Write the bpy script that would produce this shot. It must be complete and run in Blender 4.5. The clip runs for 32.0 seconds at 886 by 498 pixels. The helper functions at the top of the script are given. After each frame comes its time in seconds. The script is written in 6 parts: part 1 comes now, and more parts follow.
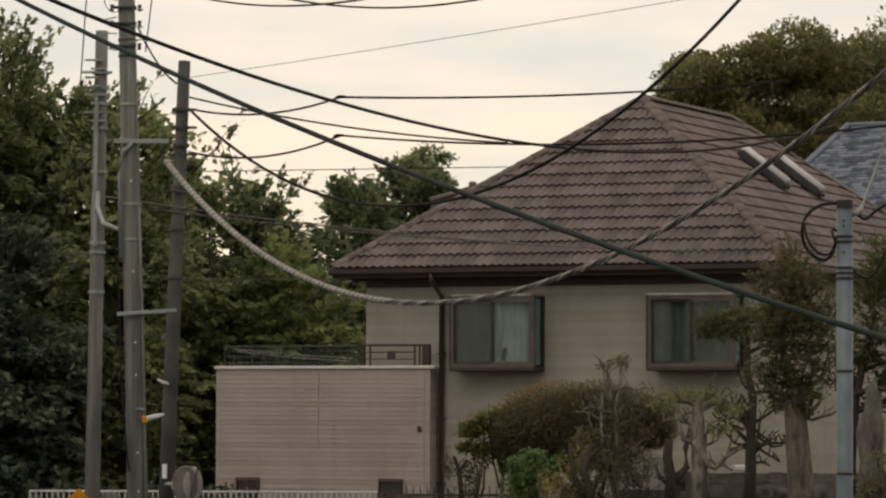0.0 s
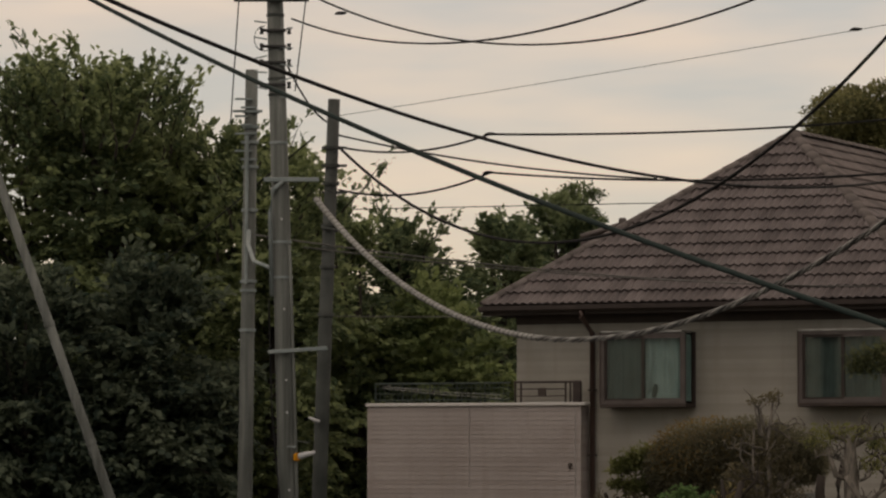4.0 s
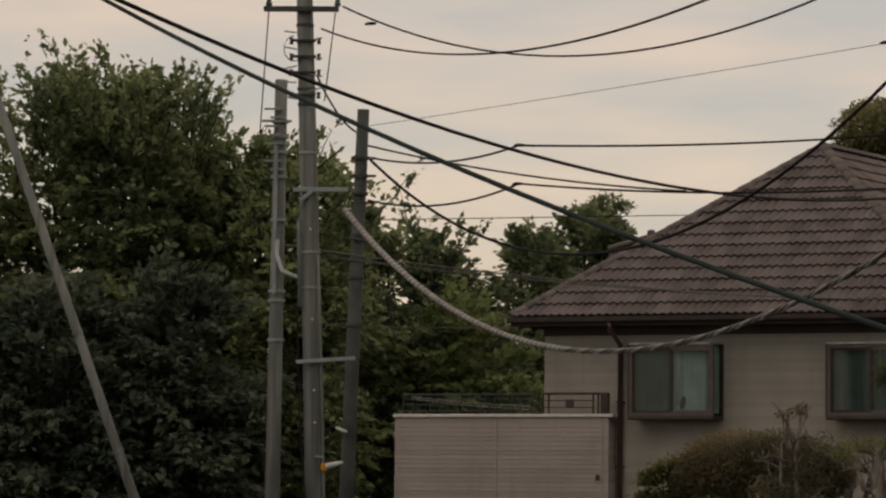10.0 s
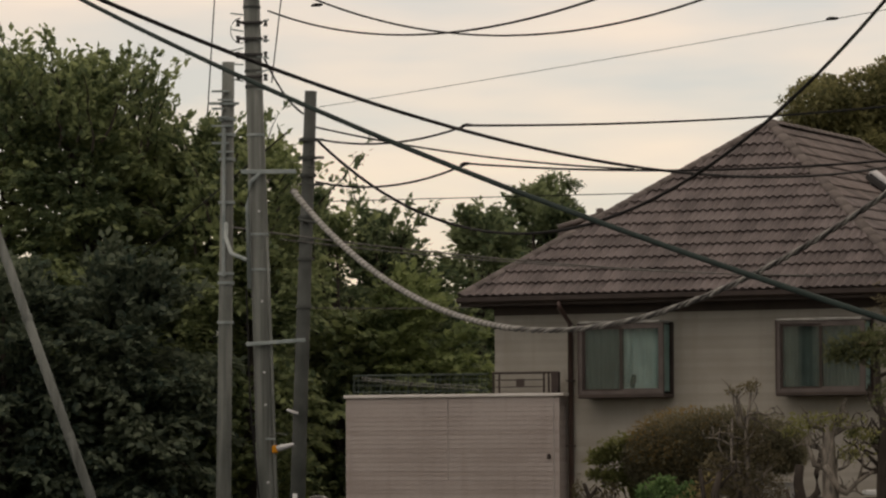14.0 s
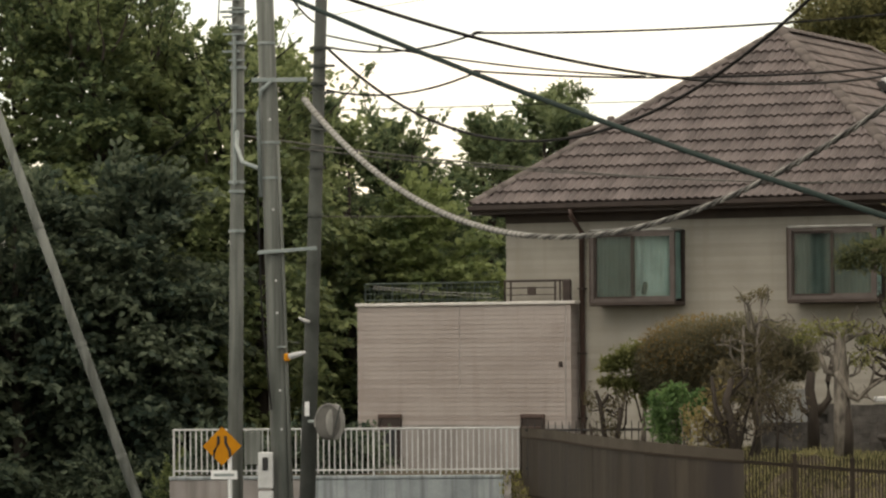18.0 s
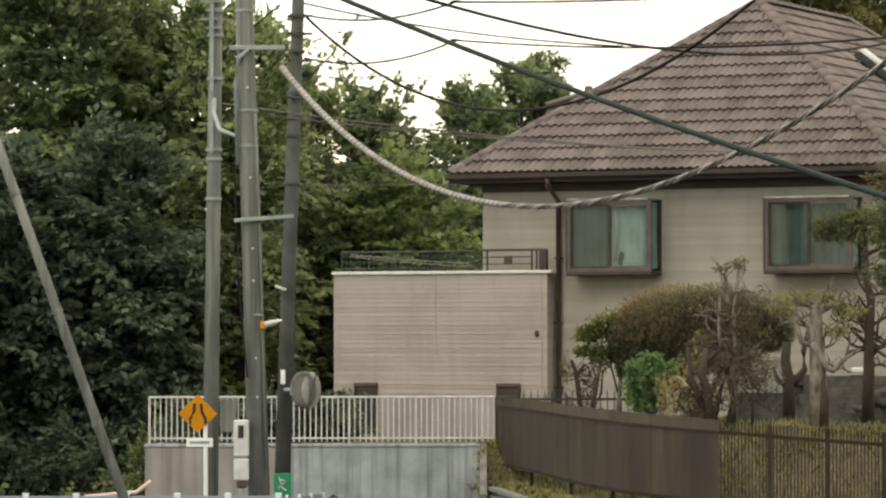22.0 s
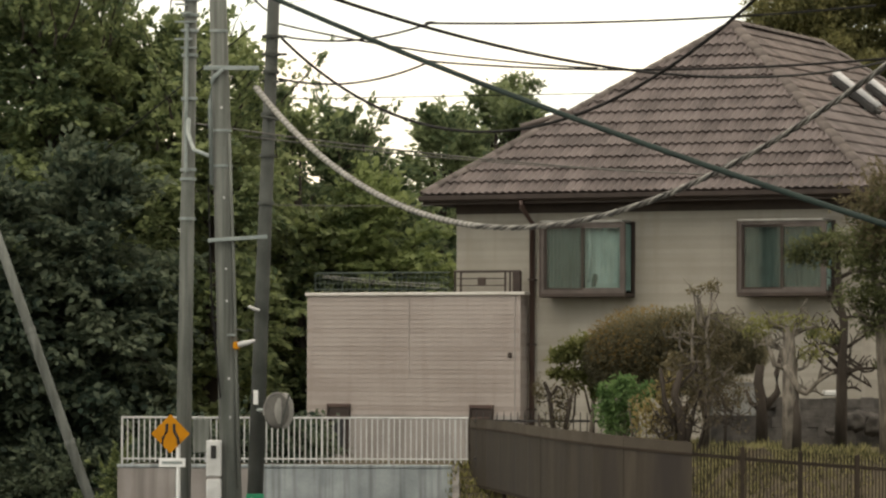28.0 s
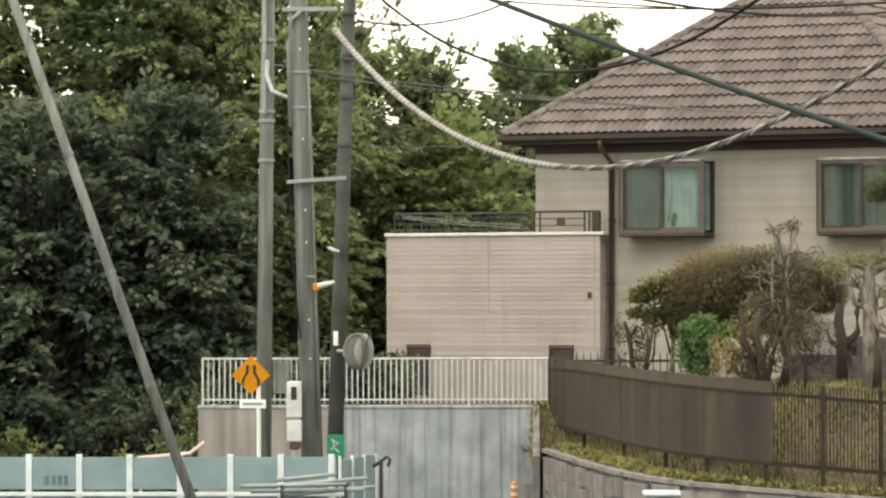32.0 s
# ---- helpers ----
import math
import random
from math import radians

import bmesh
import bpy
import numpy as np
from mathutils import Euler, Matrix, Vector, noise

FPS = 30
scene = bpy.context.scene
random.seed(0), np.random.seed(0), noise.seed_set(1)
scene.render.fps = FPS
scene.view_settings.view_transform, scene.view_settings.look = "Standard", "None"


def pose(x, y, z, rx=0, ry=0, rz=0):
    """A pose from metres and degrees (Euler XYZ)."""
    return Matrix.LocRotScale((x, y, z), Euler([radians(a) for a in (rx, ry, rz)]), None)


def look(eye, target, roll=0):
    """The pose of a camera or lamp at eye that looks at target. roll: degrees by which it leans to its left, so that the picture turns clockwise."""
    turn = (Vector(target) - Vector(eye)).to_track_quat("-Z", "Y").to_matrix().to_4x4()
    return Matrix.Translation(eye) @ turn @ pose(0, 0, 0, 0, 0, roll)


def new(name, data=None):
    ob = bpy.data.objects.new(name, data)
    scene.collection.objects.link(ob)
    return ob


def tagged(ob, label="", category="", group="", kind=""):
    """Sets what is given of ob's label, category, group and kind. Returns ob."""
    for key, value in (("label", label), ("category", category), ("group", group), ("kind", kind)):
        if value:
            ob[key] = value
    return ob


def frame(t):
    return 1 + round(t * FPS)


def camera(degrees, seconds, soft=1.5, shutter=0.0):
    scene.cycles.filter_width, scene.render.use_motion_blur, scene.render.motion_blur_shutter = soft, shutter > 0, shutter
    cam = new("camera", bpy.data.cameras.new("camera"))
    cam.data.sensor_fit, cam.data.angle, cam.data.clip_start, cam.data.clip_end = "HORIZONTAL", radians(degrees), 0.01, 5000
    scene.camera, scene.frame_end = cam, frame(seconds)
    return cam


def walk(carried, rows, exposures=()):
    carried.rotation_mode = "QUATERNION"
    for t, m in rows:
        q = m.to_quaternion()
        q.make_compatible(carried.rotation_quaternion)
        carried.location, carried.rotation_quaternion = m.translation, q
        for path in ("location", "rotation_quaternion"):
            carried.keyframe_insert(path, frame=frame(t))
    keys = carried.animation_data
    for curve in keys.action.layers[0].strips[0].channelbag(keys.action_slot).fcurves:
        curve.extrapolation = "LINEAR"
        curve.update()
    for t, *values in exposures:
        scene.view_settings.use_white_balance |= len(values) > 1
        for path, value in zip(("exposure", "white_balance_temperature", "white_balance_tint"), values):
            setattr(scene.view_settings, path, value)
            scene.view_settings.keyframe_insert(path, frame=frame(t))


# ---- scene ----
cam = camera(13.5, 32.0, soft=2.3)
EYE = Vector((0.0, 0.0, 3.6))
# seconds, turn to the right, tilt up, roll (degrees)
PATH = [
    (0, 1.2692, 2.7368, 0.262), (0.5, 0.7330, 2.9157, 0.117), (1, -0.1424, 3.0966, 0.059), (1.5, -0.5697, 3.1486, 0.058),
    (2, -0.7823, 3.1871, -0.108), (2.5, -1.1249, 3.2834, -0.014), (3, -1.2090, 3.4044, 0.048), (3.5, -1.0431, 3.2642, 0.056),
    (5.5, -1.0416, 3.4779, 0.136), (6, -0.7392, 3.5005, 0.028), (6.5, -0.7729, 3.5837, 0.009), (7, -0.8555, 3.5857, 0.166),
    (7.5, -0.8122, 3.6065, 0.109), (8, -0.9523, 3.6095, 0.109), (8.5, -1.1978, 3.7352, 0.211), (9, -1.3466, 3.6732, 0.248),
    (9.5, -1.5302, 3.4867, 0.314), (10, -1.4699, 3.4587, 0.435), (10.5, -1.1228, 3.4485, 0.264), (11, -1.0469, 3.3985, 0.071),
    (11.5, -1.1480, 3.3100, 0.082), (12, -1.0038, 3.1770, -0.118), (12.5, -0.8044, 3.1346, -0.064), (13, -0.7019, 3.1542, -0.200),
    (13.5, -0.6927, 3.1906, -0.241), (15.5, -0.3811, 2.4859, -0.189), (16, 0.0431, 2.0752, -0.226), (16.5, -0.6322, 1.9763, -0.384),
    (17, -1.1818, 2.0217, -0.464), (17.5, -1.1846, 1.9140, -0.400), (18, -0.8671, 1.7557, -0.391), (18.5, -0.7933, 1.7338, -0.439),
    (19, -0.7894, 1.7101, -0.266), (19.5, -0.5765, 1.5371, -0.229), (20, -0.4478, 1.3324, -0.205), (20.5, -0.4331, 1.2751, -0.136),
    (21, -0.4962, 1.2469, -0.159), (21.5, -0.5113, 1.2157, -0.135), (22, -0.5124, 1.2764, -0.078), (22.5, -0.2968, 1.3489, -0.081),
    (23, -0.1891, 1.4084, -0.003), (23.5, -0.1074, 1.4268, 0.034), (24, 0.0013, 1.4467, 0.015), (24.5, -0.1639, 1.5049, 0.046),
    (25, -0.1161, 1.5483, 0.095), (25.5, -0.0034, 1.5229, 0.172), (27.5, -0.0829, 1.4889, 0.146), (28, -0.1088, 1.6019, 0.161),
    (28.5, -0.0953, 1.6845, 0.190), (29, -0.1839, 1.5902, 0.200), (29.5, -0.2834, 1.3993, 0.246), (30, -0.2838, 1.1786, 0.205),
    (30.5, -0.4195, 1.0482, 0.118), (31, -0.8051, 0.7439, -0.018), (31.5, -1.1595, 0.6654, -0.019), (32, -1.3204, 0.6898, -0.082),
]

# the arms sink a little on the way
SINK_AT, SINK = (0.0, 13.5, 15.5, 18.0, 21.0, 25.0, 28.0, 32.0), (0.0, 0.0, -0.04, -0.04, -0.03, -0.035, -0.05, -0.035)


def aim(t, turn, tilt, roll):
    drop = float(np.interp(t, SINK_AT, SINK))
    eye = EYE + Vector((0, 0, drop))
    y, p = radians(turn), radians(tilt) - drop / 66.0
    way = Vector((math.sin(y) * math.cos(p), math.cos(y) * math.cos(p), math.sin(p)))
    return look(eye, eye + way * 10, roll)


walk(cam, [(t, aim(t, y, p, r)) for t, y, p, r in PATH],
     [(0, -0.12, 7100, 10), (1, -0.45, 7100, 11), (3, -0.62, 7150, 11), (6, -0.72, 7150, 11), (9, -0.86, 7150, 12), (10, -0.72, 7150, 12), (12, -0.62, 7150, 11), (13.5, -0.42, 7100, 10), (15.5, -0.1, 7000, 9), (17, 0.22, 6950, 5), (18, 0.57, 6950, 3), (19, 0.58, 6950, 2),
      (20, 0.92, 6950, 1), (21.5, 1.06, 6950, 0), (23, 0.95, 7000, 1), (25, 0.76, 7000, 2), (28, 0.7, 7000, 2), (29, 0.62, 7000, 2), (30, 1.0, 6950, 1), (32, 1.5, 6850, 0)])

# ---- sky and sun: a bright overcast evening ----
SUN_ELEV, SUN_TURN = radians(52), radians(-150)
world = bpy.data.worlds.new("evening_sky")
scene.world = world
world.use_nodes = True
wn, wl = world.node_tree.nodes, world.node_tree.links
wn.clear()


def wnode(kind, **kw):
    n = wn.new(kind)
    for k, v in kw.items():
        n.inputs[k].default_value = v
    return n


w_out = wn.new("ShaderNodeOutputWorld")
w_add = wn.new("ShaderNodeAddShader")
w_sky = wn.new("ShaderNodeTexSky")
w_sky.sky_type, w_sky.sun_disc = "NISHITA", False
w_sky.sun_elevation, w_sky.sun_rotation = SUN_ELEV, SUN_TURN
w_bg = wnode("ShaderNodeBackground", Strength=0.05)
w_cloud = wnode("ShaderNodeBackground", Strength=0.92)
w_co = wn.new("ShaderNodeTexCoord")
w_map = wn.new("ShaderNodeMapping")
w_map.inputs["Scale"].default_value = (7.0, 7.0, 34.0)
w_noise = wnode("ShaderNodeTexNoise", Scale=1.0, Detail=4.0, Roughness=0.5)
w_ramp = wn.new("ShaderNodeValToRGB")
w_ramp.color_ramp.elements[0].position, w_ramp.color_ramp.elements[0].color = 0.40, (0.62, 0.565, 0.517, 1)
w_ramp.color_ramp.elements[1].position, w_ramp.color_ramp.elements[1].color = 0.60, (0.905, 0.703, 0.545, 1)
wl.new(w_co.outputs["Generated"], w_map.inputs["Vector"])
wl.new(w_map.outputs[0], w_noise.inputs["Vector"])
wl.new(w_noise.outputs["Fac"], w_ramp.inputs["Fac"])
# the evening glow stands beyond the house; the sky behind the street is dimmer
w_sep = wn.new("ShaderNodeSeparateXYZ")
w_glow = wn.new("ShaderNodeMapRange")
for key, value in (("From Min", -1.0), ("From Max", 1.0), ("To Min", 0.5), ("To Max", 1.06)):
    w_glow.inputs[key].default_value = value
# an overcast sky is brighter overhead
w_high = wn.new("ShaderNodeMath")
w_high.operation = "MULTIPLY_ADD"
w_high.inputs[1].default_value = 0.55
w_mul = wn.new("ShaderNodeMix")
w_mul.data_type, w_mul.blend_type = "RGBA", "MULTIPLY"
w_mul.inputs["Factor"].default_value = 1.0
wl.new(w_co.outputs["Generated"], w_sep.inputs[0])
wl.new(w_sep.outputs["Y"], w_glow.inputs["Value"])
wl.new(w_ramp.outputs["Color"], w_mul.inputs["A"])
wl.new(w_sep.outputs["Z"], w_high.inputs[0])
wl.new(w_glow.outputs[0], w_high.inputs[2])
wl.new(w_high.outputs[0], w_mul.inputs["B"])
wl.new(w_mul.outputs["Result"], w_cloud.inputs["Color"])
wl.new(w_sky.outputs["Color"], w_bg.inputs["Color"])
wl.new(w_bg.outputs[0], w_add.inputs[0])
wl.new(w_cloud.outputs[0], w_add.inputs[1])
wl.new(w_add.outputs[0], w_out.inputs["Surface"])

sun_data = bpy.data.lights.new("sun", "SUN")
sun_data.energy, sun_data.angle, sun_data.color = 0.6, radians(60), (1.0, 0.9, 0.8)
sun = new("sun", sun_data)
sun.matrix_world = look((math.sin(SUN_TURN) * 60, math.cos(SUN_TURN) * 60, math.tan(SUN_ELEV) * 60), (0, 0, 0))

# ---- materials ----


def mat(name, a, b, scale=3.0, rough=0.7, bump=0.15, fine=40.0, metal=0.0, piece=0.0, island=0.0, stretch=(1, 1, 1), streak=None, spec=0.4, run=5.0):
    """Two colours mixed by a broad and a fine noise at real-world size, with relief from the fine one."""
    m = bpy.data.materials.new(name)
    m.use_nodes = True
    n, l = m.node_tree.nodes, m.node_tree.links
    p = n["Principled BSDF"]
    p.inputs["Roughness"].default_value, p.inputs["Metallic"].default_value = rough, metal
    p.inputs["Specular IOR Level"].default_value = spec
    geo = n.new("ShaderNodeNewGeometry")
    mp = n.new("ShaderNodeMapping")
    mp.inputs["Scale"].default_value = stretch
    l.new(geo.outputs["Position"], mp.inputs["Vector"])
    big, small = n.new("ShaderNodeTexNoise"), n.new("ShaderNodeTexNoise")
    for t, s, d in ((big, scale, 5.0), (small, fine, 4.0)):
        t.inputs["Scale"].default_value, t.inputs["Detail"].default_value = s, d
        l.new(mp.outputs[0], t.inputs["Vector"])
    add = n.new("ShaderNodeMath")
    add.operation = "MULTIPLY_ADD"
    add.inputs[1].default_value, add.inputs[2].default_value = 0.35, -0.17
    l.new(small.outputs["Fac"], add.inputs[0])
    tot = n.new("ShaderNodeMath")
    tot.operation = "ADD"
    l.new(big.outputs["Fac"], tot.inputs[0])
    l.new(add.outputs[0], tot.inputs[1])
    fac = tot.outputs[0]
    if piece or island:
        rnd = n.new("ShaderNodeObjectInfo").outputs["Random"] if piece else geo.outputs["Random Per Island"]
        k = n.new("ShaderNodeMath")
        k.operation = "MULTIPLY_ADD"
        k.inputs[1].default_value, k.inputs[2].default_value = (piece or island), -(piece or island) / 2
        l.new(rnd, k.inputs[0])
        t2 = n.new("ShaderNodeMath")
        t2.operation = "ADD"
        l.new(fac, t2.inputs[0])
        l.new(k.outputs[0], t2.inputs[1])
        fac = t2.outputs[0]
    ramp = n.new("ShaderNodeValToRGB")
    ramp.color_ramp.elements[0].position, ramp.color_ramp.elements[0].color = 0.3, (*a, 1)
    ramp.color_ramp.elements[1].position, ramp.color_ramp.elements[1].color = 0.7, (*b, 1)
    l.new(fac, ramp.inputs["Fac"])
    col = ramp.outputs["Color"]
    if streak:
        # stains that run down the face
        ms = n.new("ShaderNodeMapping")
        ms.inputs["Scale"].default_value = (run, run, 0.35)
        l.new(geo.outputs["Position"], ms.inputs["Vector"])
        sn = n.new("ShaderNodeTexNoise")
        sn.inputs["Scale"].default_value, sn.inputs["Detail"].default_value = 1.0, 6.0
        l.new(ms.outputs[0], sn.inputs["Vector"])
        sr = n.new("ShaderNodeValToRGB")
        sr.color_ramp.elements[0].position, sr.color_ramp.elements[1].position = streak[3], streak[4]
        l.new(sn.outputs["Fac"], sr.inputs["Fac"])
        mx = n.new("ShaderNodeMix")
        mx.data_type = "RGBA"
        l.new(sr.outputs["Color"], mx.inputs["Factor"])
        l.new(col, mx.inputs["A"])
        mx.inputs["B"].default_value = (*streak[:3], 1)
        col = mx.outputs["Result"]
    l.new(col, p.inputs["Base Color"])
    if bump:
        bp = n.new("ShaderNodeBump")
        bp.inputs["Strength"].default_value, bp.inputs["Distance"].default_value = bump, 0.02
        l.new(small.outputs["Fac"], bp.inputs["Height"])
        l.new(bp.outputs[0], p.inputs["Normal"])
    return m


def leafmat(name, a, b, scale=0.6, island=0.18):
    m = mat(name, a, b, scale=scale, rough=0.6, bump=0.0, fine=2.5, island=island, spec=0.25)
    n, l = m.node_tree.nodes, m.node_tree.links
    p, out = n["Principled BSDF"], n["Material Output"]
    tr, mx = n.new("ShaderNodeBsdfTranslucent"), n.new("ShaderNodeMixShader")
    mx.inputs[0].default_value = 0.56
    l.new(p.inputs["Base Color"].links[0].from_socket, tr.inputs["Color"])
    l.new(p.outputs[0], mx.inputs[1])
    l.new(tr.outputs[0], mx.inputs[2])
    l.new(mx.outputs[0], out.inputs["Surface"])
    return m


M_BLOCK = mat("pinkish_beige_siding", (0.272, 0.236, 0.216), (0.335, 0.298, 0.277), 1.2, 0.75, 0.2, 60, piece=0.45, streak=(0.245, 0.21, 0.19, 0.52, 0.9))
M_SIDING = mat("warm_beige_siding", (0.266, 0.25, 0.214), (0.333, 0.315, 0.273), 1.2, 0.75, 0.2, 60, piece=0.3, streak=(0.256, 0.235, 0.194, 0.52, 0.9))
M_TILE = mat("brown_roof_tile", (0.068, 0.056, 0.054), (0.132, 0.111, 0.107), 2.0, 0.55, 0.3, 30, piece=0.42, streak=(0.12, 0.097, 0.09, 0.5, 0.9))
M_TILEJ = mat("brown_roof_tile_far", (0.07, 0.056, 0.051), (0.136, 0.111, 0.102), 2.0, 0.55, 0.3, 30, island=0.5)
M_BROWN = mat("dark_brown_aluminium", (0.028, 0.020, 0.017), (0.048, 0.035, 0.03), 3, 0.45, 0.05, 60, metal=0.2)
M_HIP = mat("light_brown_hip_tile", (0.085, 0.07, 0.063), (0.14, 0.118, 0.107), 2.0, 0.55, 0.3, 30, piece=0.25)
M_FENCE = mat("brown_fence_paint", (0.024, 0.019, 0.014), (0.042, 0.033, 0.025), 3, 0.8, 0.1, 60, piece=0.2, spec=0.15)
M_SHEET = mat("brown_screen_sheet", (0.031, 0.026, 0.02), (0.062, 0.052, 0.04), 1.2, 0.6, 0.15, 60, piece=0.15, stretch=(4, 4, 0.5), streak=(0.034, 0.029, 0.026, 0.45, 0.7), spec=0.2, run=2.5)
M_SHEETTOP = mat("faded_screen_edge", (0.05, 0.042, 0.032), (0.085, 0.073, 0.057), 1.2, 0.7, 0.15, 60, piece=0.25, spec=0.2)
M_IRON = mat("black_iron", (0.02, 0.02, 0.02), (0.04, 0.038, 0.036), 4, 0.6, 0.1, 60)
M_SOFFIT = mat("brown_soffit", (0.036, 0.027, 0.022), (0.058, 0.043, 0.036), 3, 0.7, 0.1, 40)
M_CAP = mat("pale_coping", (0.5, 0.48, 0.45), (0.62, 0.6, 0.57), 4, 0.6, 0.1, 50)
M_CONC = mat("stained_concrete", (0.235, 0.27, 0.282), (0.385, 0.425, 0.438), 2.2, 0.85, 0.35, 40, streak=(0.13, 0.144, 0.146, 0.48, 0.74), run=9.0)
M_POLE = mat("weathered_concrete_pole", (0.093, 0.104, 0.094), (0.205, 0.219, 0.2), 2.0, 0.8, 0.25, 50, stretch=(3, 3, 0.4), streak=(0.083, 0.09, 0.081, 0.46, 0.66), run=9.0)
M_POLE2 = mat("dark_old_pole", (0.037, 0.043, 0.039), (0.085, 0.094, 0.086), 2.0, 0.85, 0.2, 50, streak=(0.06, 0.06, 0.055, 0.5, 0.8))
M_GALV = mat("galvanised_steel", (0.20, 0.24, 0.235), (0.31, 0.352, 0.343), 4, 0.55, 0.1, 60, metal=0.3)
M_BLUEPOLE = mat("grey_blue_steel_pole", (0.085, 0.115, 0.135), (0.14, 0.18, 0.205), 4, 0.5, 0.1, 60, metal=0.3)
M_WHITE = mat("white_painted_steel", (0.42, 0.43, 0.425), (0.61, 0.625, 0.62), 4, 0.5, 0.08, 60)
M_CLEAN = mat("clean_white_paint", (0.68, 0.7, 0.7), (0.79, 0.81, 0.81), 4, 0.5, 0.05, 60)
M_BRIGHT = mat("weathered_white_enamel", (0.36, 0.37, 0.38), (0.52, 0.53, 0.53), 4, 0.4, 0.05, 60)
M_ROUNDSTONE = mat("grey_standing_stone", (0.05, 0.048, 0.043), (0.145, 0.138, 0.124), 4, 0.9, 0.8, 14)
M_CABLE = mat("black_cable", (0.010, 0.010, 0.010), (0.022, 0.022, 0.022), 5, 0.8, 0.05, 80, spec=0.15)
M_CABLEG = mat("green_cable", (0.011, 0.021, 0.019), (0.018, 0.033, 0.029), 5, 0.75, 0.05, 80, spec=0.2)
M_ROPE = mat("grey_wrapped_cable", (0.19, 0.19, 0.176), (0.33, 0.328, 0.305), 4, 0.75, 0.1, 60)
M_STRAND = mat("grey_strand", (0.085, 0.083, 0.077), (0.16, 0.156, 0.145), 4, 0.8, 0.1, 60)
M_WRAP = mat("cable_wrap_wire", (0.035, 0.035, 0.033), (0.08, 0.08, 0.075), 4, 0.7, 0.1, 60)
M_NET = mat("dark_green_net_steel", (0.03, 0.045, 0.038), (0.055, 0.075, 0.066), 4, 0.6, 0.05, 60)
M_YELLOW = mat("amber_sign_paint", (0.44, 0.18, 0.004), (0.53, 0.225, 0.006), 6, 0.6, 0.05, 60, spec=0.2)
M_BLACK = mat("black_paint", (0.012, 0.012, 0.012), (0.025, 0.025, 0.025), 6, 0.5, 0.05, 60)
M_GREENSIGN = mat("green_sign_paint", (0.015, 0.19, 0.09), (0.02, 0.24, 0.12), 6, 0.5, 0.05, 60)
M_PANEL = mat("blue_green_panel", (0.155, 0.23, 0.245), (0.21, 0.295, 0.312), 2, 0.45, 0.08, 40)
M_BARK = mat("grey_bark", (0.048, 0.042, 0.034), (0.175, 0.153, 0.126), 12, 0.9, 0.6, 30, stretch=(1, 1, 0.3))
M_DARKBARK = mat("dark_bark", (0.024, 0.019, 0.015), (0.055, 0.045, 0.036), 5, 0.9, 0.6, 30, stretch=(1, 1, 0.3))
M_SOIL = mat("garden_soil", (0.05, 0.04, 0.028), (0.10, 0.085, 0.05), 2, 0.95, 0.5, 25)
M_ASPHALT = mat("asphalt", (0.04, 0.04, 0.04), (0.065, 0.065, 0.063), 0.6, 0.9, 0.4, 50)
M_GROUND = mat("far_ground", (0.04, 0.045, 0.025), (0.08, 0.08, 0.045), 0.05, 0.95, 0.3, 2)
M_STONE = mat("dark_garden_stone", (0.03, 0.028, 0.026), (0.085, 0.078, 0.07), 7, 0.9, 0.6, 25)
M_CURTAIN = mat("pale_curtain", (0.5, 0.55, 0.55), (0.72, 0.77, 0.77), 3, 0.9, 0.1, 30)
M_TAUPE = mat("taupe_aluminium", (0.075, 0.062, 0.057), (0.115, 0.098, 0.09), 4, 0.45, 0.05, 60, metal=0.2)
# darker copy of the curtain colour, with the dim light painted in
M_DIMCURTAIN = mat("shaded_curtain", (0.14, 0.165, 0.162), (0.23, 0.262, 0.256), 3, 0.9, 0.1, 30)
M_PIPE = mat("red_brown_pipe", (0.055, 0.034, 0.028), (0.085, 0.055, 0.046), 3, 0.5, 0.05, 60)
M_POST = mat("pale_blue_white_paint", (0.46, 0.53, 0.54), (0.62, 0.69, 0.70), 4, 0.5, 0.06, 60)
M_CONCL = mat("pinkish_concrete", (0.235, 0.219, 0.208), (0.32, 0.3, 0.286), 1.3, 0.85, 0.3, 40, streak=(0.19, 0.175, 0.165, 0.48, 0.72))
M_WALLST = mat("grey_garden_wall_stone", (0.06, 0.056, 0.052), (0.125, 0.117, 0.108), 5, 0.9, 0.6, 18, piece=0.15)
# room colour darkened to carry the shade indoors
M_INSIDE = mat("room_shade_tone", (0.06, 0.06, 0.055), (0.1, 0.1, 0.09), 1, 0.9, 0.1, 20)
M_SLATE = mat("blue_grey_slate", (0.035, 0.05, 0.07), (0.14, 0.17, 0.21), 6, 0.85, 0.3, 20, piece=0.7)
M_SLATEJ = mat("blue_grey_slate_far", (0.035, 0.05, 0.07), (0.14, 0.17, 0.21), 6, 0.85, 0.3, 20, island=0.7)
M_ORANGE = mat("orange_plastic", (0.42, 0.15, 0.035), (0.5, 0.2, 0.05), 5, 0.5, 0.05, 50)
M_GRASS = leafmat("dry_grass_blades", (0.058, 0.061, 0.028), (0.33, 0.31, 0.15), 1.5, 0.8)
M_VERGE = leafmat("yellow_green_ground_leaves", (0.09, 0.098, 0.04), (0.38, 0.36, 0.14), 1.5, 0.6)
L_DARK = leafmat("light_broad_leaves", (0.1, 0.141, 0.075), (0.34, 0.395, 0.187), island=0.4)
# bluish leaves, darkened further to carry the shade low among the trees
L_SHADE = leafmat("shaded_blue_green_leaves", (0.046, 0.072, 0.055), (0.17, 0.207, 0.138), island=0.45)
